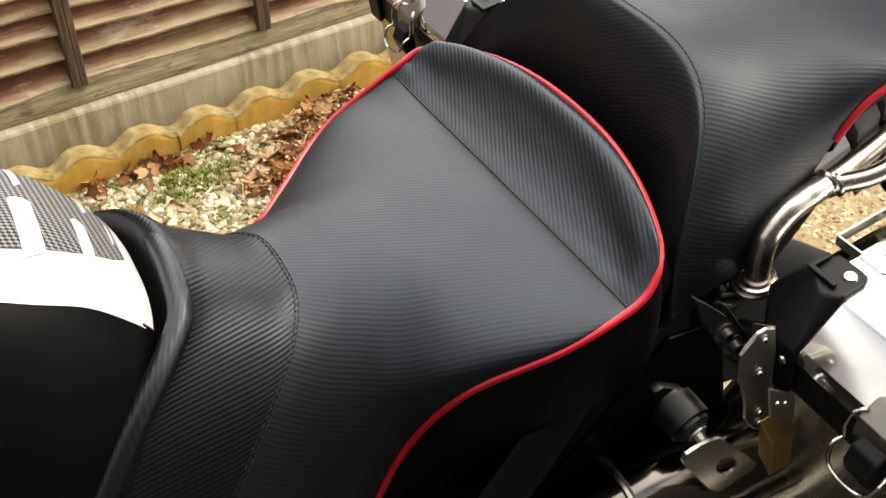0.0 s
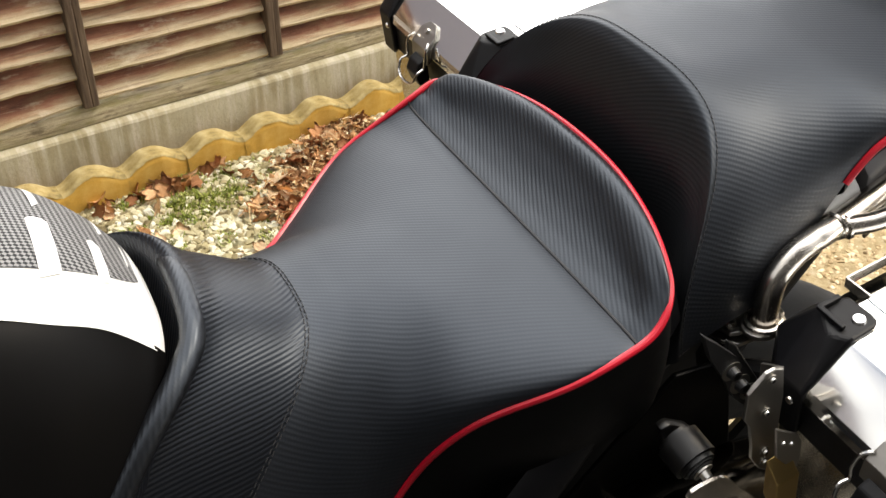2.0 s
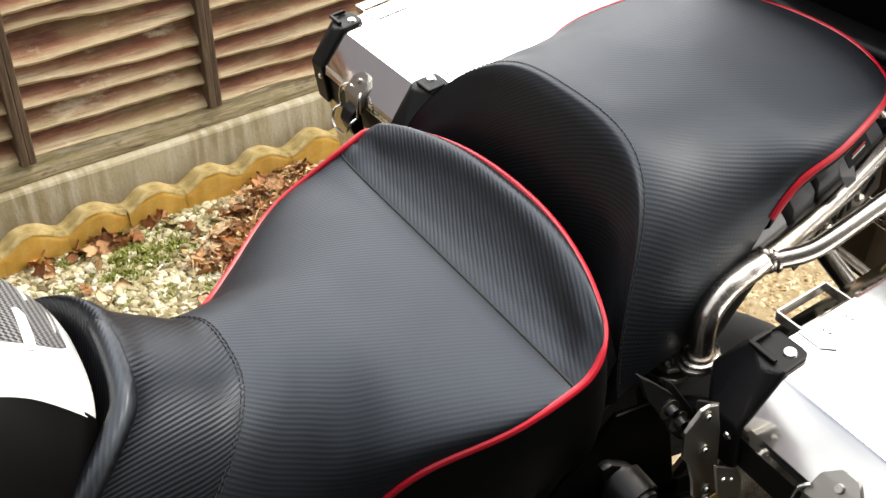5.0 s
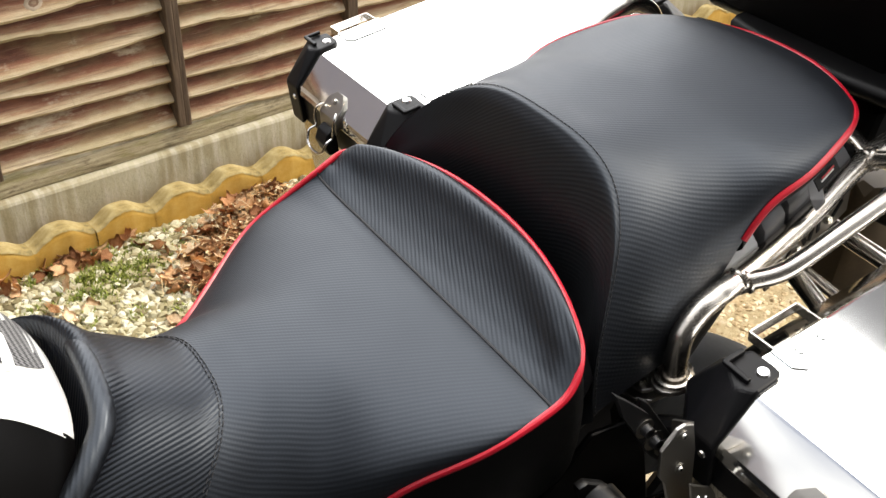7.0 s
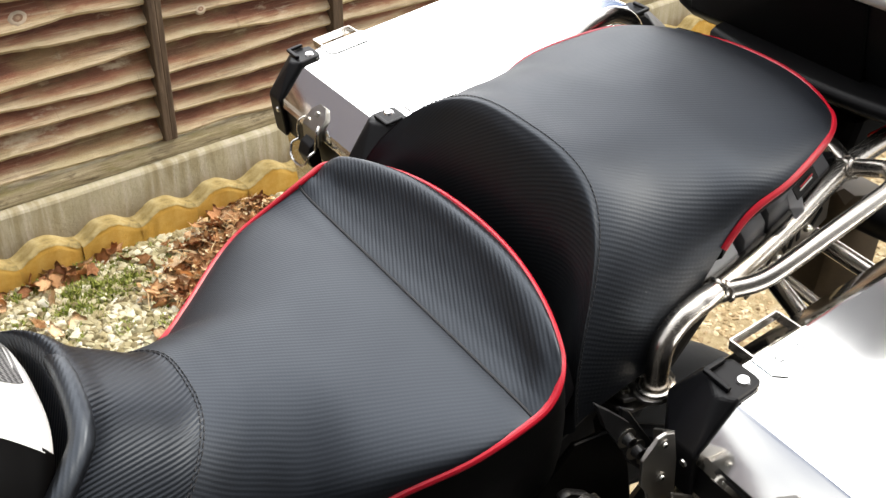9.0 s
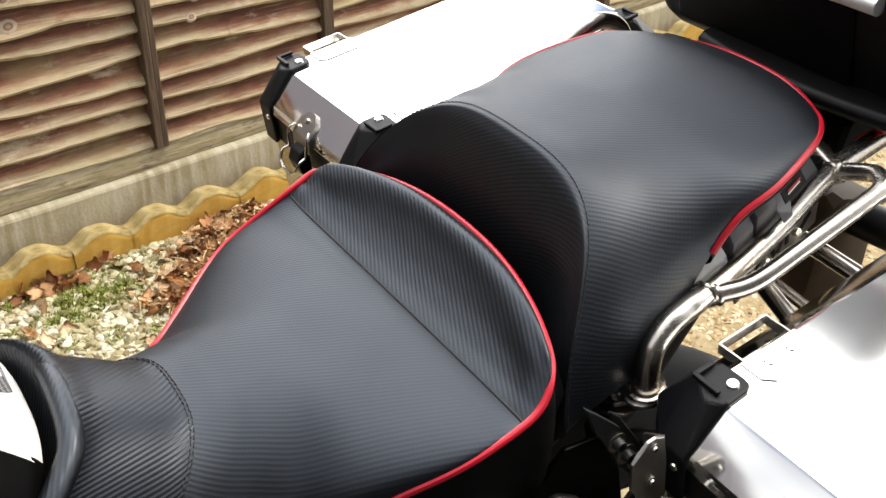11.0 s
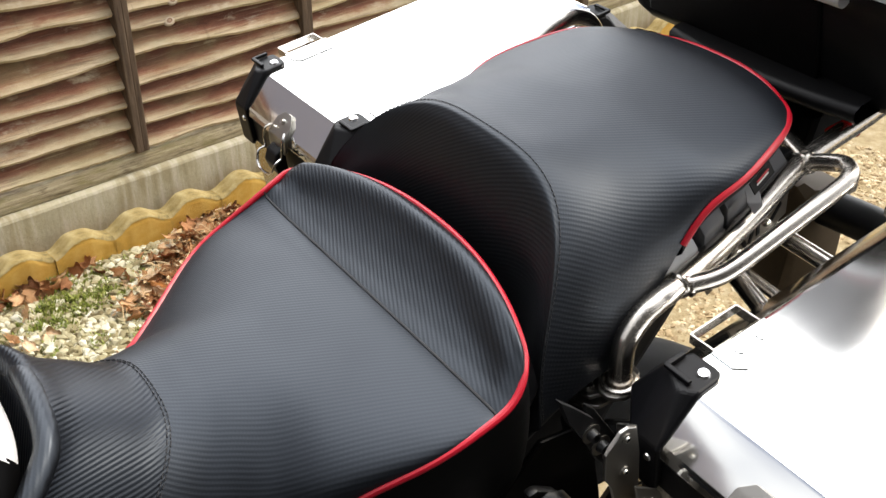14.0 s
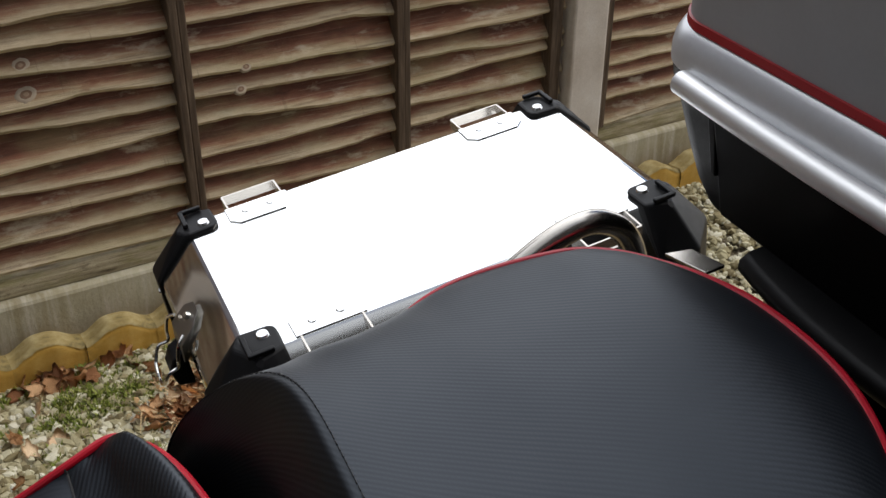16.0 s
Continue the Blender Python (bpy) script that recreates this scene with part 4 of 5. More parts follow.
RAIL = [(0.680, 0.494, 0.872), (0.682, 0.494, 0.896), (0.688, 0.495, 0.921), (0.707, 0.4975, 0.934), (0.728, 0.5, 0.937), (0.757, 0.504, 0.937), (0.86, 0.5285, 0.930), (0.962, 0.551, 0.937), (1.062, 0.560, 0.936), (1.11, 0.563, 0.938)]
part("grab_rail", tube(spline(RAIL, 8), 0.0102, 18), stainless, bike, "brushed stainless grab rail", smooth=True)
FAR = [(0.72, 0.838, 0.89), (0.76, 0.838, 0.925), (0.82, 0.842, 0.955), (0.88, 0.846, 0.985), (0.918, 0.846, 0.998), (0.943, 0.846, 0.995), (0.962, 0.844, 0.977), (0.968, 0.840, 0.94), (0.966, 0.835, 0.88)]
part("grab_rail", tube(spline(FAR, 8), 0.0095, 16), stainless, bike, "brushed stainless grab rail", smooth=True)
LOOP = [(0.750, 0.503, 0.937), (0.766, 0.497, 0.936), (0.785, 0.490, 0.936), (0.806, 0.4865, 0.939), (0.86, 0.4855, 0.947), (0.928, 0.4850, 0.957), (0.945, 0.487, 0.960), (0.955, 0.495, 0.960), (0.962, 0.508, 0.956), (0.962, 0.530, 0.947), (0.962, 0.548, 0.938)]
part("rack_loop", tube(spline(LOOP, 8), 0.0082, 16), stainless, bike, "brushed stainless side rack tube", smooth=True)


def weld(p, q, r):
    """A lumpy weld bead round a tube at p, which runs to q."""
    turn = (Vector(q) - Vector(p)).to_track_quat("Z", "Y").to_matrix()
    rnd = random.Random(int(p[0] * 1000))
    ring = [Vector(p) + turn @ Vector((r * math.cos(a), r * math.sin(a), rnd.uniform(-0.001, 0.001))) for a in [k * math.pi / 9 for k in range(18)]]
    part("weld_bead", tube(ring, 0.0022, 6, closed=True), stainless, bike, smooth=True)


for p, q, r in (((0.754, 0.5035, 0.937), (0.86, 0.5285, 0.930), 0.0106), ((0.762, 0.4985, 0.936), (0.80, 0.487, 0.938), 0.0088), ((0.958, 0.550, 0.937), (1.06, 0.573, 0.944), 0.0106), ((0.962, 0.540, 0.942), (0.962, 0.50, 0.958), 0.0086)):
    weld(p, q, r)
# carrier tubes from under the rail out to the case
for p, q, r in (((0.856, 0.552, 0.884), (0.822, 0.415, 0.862), 0.0088), ((0.866, 0.556, 0.875), (0.860, 0.415, 0.864), 0.0055), ((0.930, 0.560, 0.874), (0.930, 0.415, 0.866), 0.0088)):
    part("rack_strut", rod(p, q, r, 16), stainless, bike, "steel rack strut", smooth=True)
# plate hanging under the rail; black inlays drawn for the dark of its piercings
plate = part("rack_plate", hull([(u, v + 0.23 * (u - 0.88), w) for u, w in ((0.800, 0.893), (0.935, 0.896), (0.938, 0.934), (0.790, 0.928)) for v in (0.5300, 0.5330)], 0.0006), bronze, bike, "pierced bronze-grey rack plate")
for u, tilt, tall in ((0.808, 35, 0.006), (0.820, -30, 0.006), (0.832, 30, 0.006), (0.858, -30, 0.006), (0.870, 30, 0.007), (0.882, 0, 0.006), (0.914, 60, 0.010)):
    part("slot_inlay", turned(box(-0.0028, 0.0028, -0.0004, 0.0004, -tall, tall, 0.0), pose(u, 0.5296 + 0.23 * (u - 0.88), 0.912, 0, tilt, 12.9)), gloss_black, plate)
for u in (0.845, 0.896):
    bolt(plate, (u, 0.5292 + 0.23 * (u - 0.88), 0.911), (u, 0, 1.1), 0.0046, 0.004)
# tube from the rail in under the top case
part("cross_tube", tube([Vector((0.964, 0.551, 0.940)), Vector((1.005, 0.618, 0.926)), Vector((1.06, 0.70, 0.905))], 0.0085, 14), stainless, bike, "steel cross tube", smooth=True)
part("tail_tidy", hull([(u, v, w) for u, v, w in ((1.02, 0.60, 0.88), (0.97, 0.76, 0.89), (1.25, 0.60, 0.92), (1.25, 0.74, 0.92), (1.03, 0.59, 0.945), (0.98, 0.74, 0.945), (1.25, 0.62, 0.956), (1.25, 0.72, 0.956))], 0.01), gloss_black, bike, "black plastic carrier plate")
part("tail_lamp", hull([(1.03, 0.5825, 0.927), (1.03, 0.550, 0.960), (1.03, 0.5714, 0.918), (1.03, 0.552, 0.940), (1.06, 0.585, 0.920), (1.06, 0.556, 0.952), (1.06, 0.560, 0.915)], 0.002), tail_red, bike, "red tail lamp lens")
part("rack_bracket", hull([(u, v, w) for u, w in ((0.937, 0.962), (0.956, 0.962), (0.953, 0.943), (0.943, 0.944)) for v in (0.4835, 0.4865)], 0.0006), steel_plate, bike, "drilled steel bracket tab")
# trim below the pillion seat
TRIM = [(0.748, 0.797, 0.944, 0.957, "light"), (0.806, 0.838, 0.950, 0.966, "dark"), (0.843, 0.885, 0.955, 0.968, "dark"), (0.893, 0.948, 0.944, 0.956, "dark")]
for u0, u1, w0, w1, tone in TRIM:
    side = lambda u: 0.5175 + 0.235 * max(0.0, u - 0.765)
    part("seat_trim", hull([(u, side(u) + v, w) for u in (u0, u1) for v, w in ((-0.004, w0 - 0.030), (-0.004, w0 - 0.001), (0.010, w1), (0.034, w1 + 0.002), (0.034, w0 - 0.030))], 0.002), trim_light if tone == "light" else plastic_grey, bike, "grey plastic trim under the seat", smooth=True, sharp=30)
part("trim_clip", hull([(0.944 + x, 0.566 + y, z) for x in (-0.012, 0.016) for y in (-0.006, 0.008) for z in (0.930, 0.948)], 0.004), plastic_black, bike, "black plastic trim clip", smooth=True, sharp=30)
part("trim_wedge", hull([(0.852, 0.519, 0.963), (0.874, 0.525, 0.963), (0.866, 0.516, 0.958), (0.860, 0.530, 0.968), (0.868, 0.532, 0.968), (0.856, 0.514, 0.950), (0.872, 0.518, 0.950)], 0.001), plastic_grey, bike, "moulded grey wedge on the trim")
for side in (-1, 1):
    rows = []
    for u, w0, w1 in ((0.655, 0.76, 0.86), (0.675, 0.80, 0.895), (0.70, 0.845, 0.925), (0.76, 0.880, 0.940), (0.82, 0.895, 0.950), (0.90, 0.900, 0.948), (0.97, 0.905, 0.940)):
        half = 0.132 - 0.235 * max(0.0, u - 0.765)
        rows.append([Vector((u, MID + side * (half - 0.012 * t), w0 + (w1 - w0) * t)) for t in (0, 0.3, 0.6, 1.0)])
    part("tail_panel", sheet(rows), plastic_black, bike, "black plastic tail panel", smooth=True, sharp=0)
# added black hull so the space under the seats stays dark, not see-through
part("tray_filler", hull([(0.25, 0.56, 0.80), (0.25, 0.78, 0.80), (0.60, 0.535, 0.86), (0.60, 0.808, 0.86), (0.94, 0.56, 0.965), (0.94, 0.78, 0.965), (0.20, 0.53, 0.50), (0.20, 0.81, 0.50), (0.60, 0.56, 0.64), (0.60, 0.78, 0.64), (0.90, 0.60, 0.86), (0.90, 0.74, 0.86)], 0.01), plastic_black, bike, "added black filler closing the dark space below the seats")
# side cover under the rider seat, with a rolled lower edge
for side in (-1, 1):
    out = []
    for k in range(13):
        u = 0.20 + 0.40 * k / 12
        base = 0.782 + 0.86 * (u - 0.454)
        top = base + 0.055
        h = 0.165 + 0.018 * math.sin(math.pi * k / 12)
        out.append([Vector((u, MID + side * (h + o), base + (top - base) * t)) for t, o in ((0, -0.02), (0.02, -0.002), (0.08, 0.004), (0.4, 0.010), (0.8, 0.004), (1.0, -0.01))])
    part("side_cover", sheet(out), plastic_black, bike, "black plastic side cover", smooth=True, sharp=0)
part("frame_tube", tube(spline([(0.30, 0.56, 0.62), (0.45, 0.55, 0.735), (0.56, 0.545, 0.810), (0.66, 0.55, 0.845), (0.9, 0.57, 0.90)], 6), 0.013, 12), frame_black, bike, "black frame tube", smooth=True)
part("frame_tube", tube(spline([(0.42, 0.53, 0.58), (0.55, 0.52, 0.70), (0.66, 0.515, 0.83)], 6), 0.011, 12), frame_black, bike, "black frame tube", smooth=True)
# rail foot: two stacked clamp plates and a collar
foot = part("rail_foot", hull([(0.680 + 0.019 * math.cos(a), 0.494 + 0.016 * math.sin(a), w) for a in [k * math.pi / 8 for k in range(16)] for w in (0.875, 0.880)], 0.001), steel_plate, bike, "steel clamp plate at the rail's foot", smooth=True, sharp=30)
part("clamp_plate", prism([(0.652, 0.529), (0.657, 0.506), (0.666, 0.502), (0.673, 0.505), (0.680, 0.497), (0.692, 0.498), (0.711, 0.510), (0.716, 0.523), (0.690, 0.534)], 0.866, 0.870, 0.0008), steel_plate, foot)
part("clamp_plate", prism([(0.648, 0.532), (0.652, 0.510), (0.661, 0.499), (0.676, 0.498), (0.684, 0.491), (0.697, 0.494), (0.714, 0.506), (0.718, 0.523), (0.690, 0.536)], 0.857, 0.861, 0.0008), steel_plate, foot)
part("collar", tube([Vector((0.680 + 0.0135 * math.cos(k * math.pi / 10), 0.494 + 0.0135 * math.sin(k * math.pi / 10), 0.882)) for k in range(20)], 0.0032, 8, closed=True), stainless, foot, "welded collar", smooth=True)
bolt(foot, (0.664, 0.514, 0.870), (0.664, 0.514, 1), 0.0055, 0.004)


def upright(poly, v, thick, bevel=0.0006):
    """A flat plate standing along the bike: outline along and up, at v across."""
    return turned(prism(poly, -thick / 2, thick / 2, bevel, 1), Matrix(((1, 0, 0, 0), (0, 0, -1, v), (0, 1, 0, 0), (0, 0, 0, 1))))


def socket_screw(parent, u, v, w, r, mat, tall=0.005):
    """A socket-head screw on a plate's outer face, with its washer and a black inlay for the socket's dark."""
    head = bolt(parent, (u, v, w), (u, v - 1, w), r, tall, mat)
    part("washer", rod((u, v + 0.0005, w), (u, v - 0.0008, w), r * 1.45, 20), steel_plate, head, smooth=True, sharp=40)
    part("socket_inlay", rod((u, v - tall - 0.0002, w), (u, v - tall + 0.0015, w), r * 0.42, 6), gloss_black, head)


# black bracket with three bolts, and the plate behind it
arm = part("bracket", upright([(0.592, 0.947), (0.604, 0.932), (0.6225, 0.907), (0.642, 0.870), (0.650, 0.856), (0.644, 0.848), (0.634, 0.842), (0.623, 0.858), (0.612, 0.888), (0.599, 0.918)], 0.462, 0.006), bracket_grey, bike, "dark steel bracket with bolts")
part("back_plate", upright([(0.626, 0.910), (0.634, 0.900), (0.660, 0.842), (0.652, 0.835), (0.624, 0.890)], 0.474, 0.004), bracket_grey, bike, "dark steel plate")
for u, w, r in ((0.619, 0.8926, 0.0062), (0.6281, 0.8724, 0.0066), (0.6374, 0.8578, 0.0058)):
    socket_screw(arm, u, 0.459, w, r, bracket_grey, 0.007)
# pannier mounting plate
P1 = [(0.606, 0.946), (0.614, 0.946), (0.621, 0.942), (0.6228, 0.913), (0.621, 0.871), (0.6235, 0.842), (0.622, 0.823), (0.607, 0.837), (0.5985, 0.855), (0.599, 0.872), (0.5955, 0.895), (0.589, 0.9065), (0.591, 0.932), (0.596, 0.937)]
mount = part("mounting_plate", upright(P1, 0.410, 0.0034), steel_plate, bike, "drilled steel mounting plate")
part("fold", hull([(u, v, w) for u in (0.6215, 0.6240) for v, w in ((0.4115, 0.940), (0.4115, 0.828), (0.432, 0.842), (0.432, 0.925))], 0.0005), steel_plate, mount)
part("mounting_plate", upright([(0.606, 0.900), (0.6275, 0.8795), (0.632, 0.868), (0.6325, 0.848), (0.628, 0.835), (0.609, 0.865)], 0.395, 0.003), steel_plate, bike, "small steel plate")
for u, w in ((0.6105, 0.9375), (0.608, 0.9033), (0.6111, 0.8555), (0.6114, 0.8434)):
    socket_screw(mount, u, 0.4082, w, 0.0030, bolt_steel, 0.0022)
for u, w in ((0.6134, 0.8795), (0.6213, 0.8738)):
    bolt(mount, (u, 0.3934, w), (u, -1, w), 0.0022, 0.0012, rivet_alu, "rivet")
# ochre base colour stands in for what the spacer reflects
part("spacer", hull([(u, v, w) for v, w in ((0.400, 0.858), (0.386, 0.842), (0.386, 0.803), (0.400, 0.818)) for u in (0.605, 0.626)], 0.001), ochre_alloy, bike, "metal spacer block, its ochre reflection put into the colour")
# added black sheet in place of the gap's darkness, hiding lit ground
part("gap_filler", hull([(u, v, w) for u, w in ((0.40, 0.62), (0.66, 0.70), (0.655, 0.845), (0.60, 0.86), (0.42, 0.72)) for v in (0.500, 0.506)], 0.002), gloss_black, bike, "added black filler panel behind the exhaust hanger")
# exhaust hanger and silencer
hang = part("exhaust_hanger", rod((0.578, 0.474, 0.826), (0.580, 0.444, 0.8185), 0.0190, 28, bevel=0.004), frame_black, bike, "black rubber-bushed exhaust hanger", smooth=True, sharp=40)
part("hanger_arm", hull([(u, v, w) for u, w in ((0.562, 0.850), (0.572, 0.850), (0.592, 0.832), (0.588, 0.812), (0.570, 0.812)) for v in (0.470, 0.480)], 0.003), frame_black, hang, smooth=True, sharp=30)
part("bush", rod((0.5795, 0.446, 0.8192), (0.5800, 0.440, 0.8178), 0.0125, 24, bevel=0.002), rubber, hang, smooth=True, sharp=40)
part("washer", rod((0.5799, 0.4405, 0.8180), (0.5801, 0.4385, 0.8175), 0.0090, 24), steel_plate, hang, smooth=True, sharp=40)
bolt(hang, (0.580, 0.4385, 0.8175), (0.582, 0.36, 0.798), 0.0056, 0.006, bolt_steel)
# pressed strap with a long hole, standing over the silencer
bm = bmesh.new()
outer = [p for p in spline([(0.549, 0, 0.833), (0.566, 0, 0.838), (0.583, 0, 0.833), (0.592, 0, 0.820), (0.602, 0, 0.802), (0.618, 0, 0.776), (0.622, 0, 0.765), (0.600, 0, 0.755), (0.580, 0, 0.765), (0.562, 0, 0.800)], 3, closed=True)]
ring = [[], []]
for p in outer:
    a = math.atan2(p.z - 0.790, p.x - 0.5915) - radians(-58)
    q = Matrix.Rotation(radians(58), 3, "Y") @ Vector((0.0150 * math.cos(a), 0, 0.0085 * math.sin(a)))
    ring[0].append(bm.verts.new((p.x, 0.421, p.z)))
    ring[1].append(bm.verts.new((0.5915 + q.x, 0.421, 0.790 + q.z)))
k = len(outer)
for i in range(k):
    bm.faces.new((ring[0][i], ring[0][(i + 1) % k], ring[1][(i + 1) % k], ring[1][i]))
bmesh.ops.recalc_face_normals(bm, faces=bm.faces)
bmesh.ops.solidify(bm, geom=bm.faces, thickness=0.003)
part("strap", bm, stainless, bike, "polished exhaust strap with a long hole", smooth=True, sharp=40)
sil = part("silencer", tube(spline([(0.30, 0.476, 0.672), (0.42, 0.468, 0.714), (0.55, 0.458, 0.734), (0.70, 0.446, 0.724), (0.95, 0.426, 0.712)], 8), 0.046, 28), dark_chrome, bike, "polished steel silencer", smooth=True, sharp=50)
part("silencer_band", tube([Vector((0.520 + 0.004 * math.cos(a), 0.460 + 0.0475 * math.cos(a), 0.731 + 0.0475 * math.sin(a))) for a in [k * math.pi / 16 for k in range(32)]], 0.004, 8, closed=True), stainless, sil, smooth=True)
part("exhaust_pipe", tube(spline([(0.48, 0.40, 0.70), (0.60, 0.395, 0.735), (0.70, 0.390, 0.728)], 6), 0.014, 16), stainless, bike, "steel pipe", smooth=True)
# engine, wheels
part("engine", hull([(-0.30, 0.50, 0.45), (-0.30, 0.84, 0.45), (0.30, 0.52, 0.42), (0.30, 0.82, 0.42), (0.30, 0.54, 0.80), (0.30, 0.80, 0.80), (-0.40, 0.55, 0.85), (-0.40, 0.79, 0.85), (0.42, 0.58, 0.55), (0.42, 0.76, 0.55)], 0.02), frame_black, bike, "black engine block")
to_bike = BIKE.inverted()


def wheel(name, centre, r, w):
    c = to_bike @ Vector(centre)
    ax = (to_bike.to_3x3() @ Vector((0.139, 0.99, 0))).normalized()
    turn = ax.to_track_quat("Z", "Y").to_matrix().to_4x4()
    ring = [Vector(((r - w / 2) * math.cos(k * math.pi / 24), (r - w / 2) * math.sin(k * math.pi / 24), 0)) for k in range(48)]
    ob = part(name, turned(rod((0, 0, -0.07), (0, 0, 0.07), 0.04, 24), Matrix.Translation(c) @ turn), frame_black, bike, smooth=True)
    part("tyre", turned(tube(ring, w / 2, 14, closed=True), Matrix.Translation(c) @ turn), rubber, ob, smooth=True)
    part("rim", turned(tube([p * ((r - w) / (r - w / 2)) for p in ring], 0.018, 10, closed=True, flat=2.2), Matrix.Translation(c) @ turn), frame_black, ob, smooth=True)
    part("spokes", joined(*[turned(rod((0.03 * math.cos(a), 0.03 * math.sin(a), 0), ((r - w) * math.cos(a), (r - w) * math.sin(a), 0), 0.012, 8), Matrix.Translation(c) @ turn) for a in [k * math.pi / 5 for k in range(10)]]), frame_black, ob)


# rear mudguard, its plate hanger and a turn signal on its stalk
part("mudguard", hull([(1.04, 0.60, 0.84), (1.04, 0.75, 0.84), (1.13, 0.60, 0.80), (1.13, 0.75, 0.80), (1.02, 0.61, 0.70), (1.02, 0.74, 0.70), (1.10, 0.60, 0.62), (1.10, 0.74, 0.62)], 0.015), plastic_brown, bike, "brown plastic rear mudguard", smooth=True, sharp=30)
signal = part("turn_signal", tube(spline([(1.075, 0.60, 0.800), (1.072, 0.565, 0.806), (1.068, 0.53, 0.812), (1.062, 0.49, 0.818), (1.058, 0.46, 0.820)], 5), 0.021, 18), plastic_black, bike, "black turn signal on its stalk", smooth=True, sharp=40)
wheel("rear_wheel", (0.74, 0.562, 0.318), 0.318, 0.15)
wheel("front_wheel", (-0.83, 0.785, 0.325), 0.325, 0.11)
part("swing_arm", tube([to_bike @ Vector(p) for p in ((0.74, 0.47, 0.318), (0.40, 0.51, 0.36), (0.05, 0.58, 0.40))], 0.035, 12), frame_black, bike, smooth=True)
part("fork", tube([to_bike @ Vector(p) for p in ((-0.83, 0.70, 0.325), (-0.55, 0.66, 0.95))], 0.026, 12), frame_black, bike, smooth=True)
part("fork", tube([to_bike @ Vector(p) for p in ((-0.83, 0.87, 0.325), (-0.55, 0.83, 0.95))], 0.026, 12), frame_black, bike, smooth=True)
part("pannier_frame", tube(spline([(0.66, 0.49, 0.84), (0.70, 0.44, 0.86), (0.80, 0.425, 0.87), (0.95, 0.425, 0.87)], 6), 0.009, 10), frame_black, bike, "black pannier carrier tube", smooth=True)
part("pannier_frame", tube(spline([(0.66, 0.85, 0.82), (0.70, 0.895, 0.84), (0.80, 0.905, 0.85), (0.95, 0.905, 0.85)], 6), 0.009, 10), frame_black, bike, "black pannier carrier tube", smooth=True)
# small woven maker's tab under the piping, its lettering as plain bars
tab = part("fabric_tab", turned(box(-0.016, 0.016, -0.0006, 0.0006, -0.006, 0.006, 0.0004, 1), pose(0.857, 0.5095, 0.992, -25, -10, 12)), vinyl_smooth, pillion_seat, "small black fabric tab")
for k, mat in enumerate((stripe_red, trim_light, woven_blue)):
    part("woven_bar", turned(box(-0.009, 0.009, -0.0003, 0.0003, -0.0006, 0.0006), pose(0.857, 0.5086, 0.995 - 0.0032 * k, -25, -10, 12)), mat, tab)

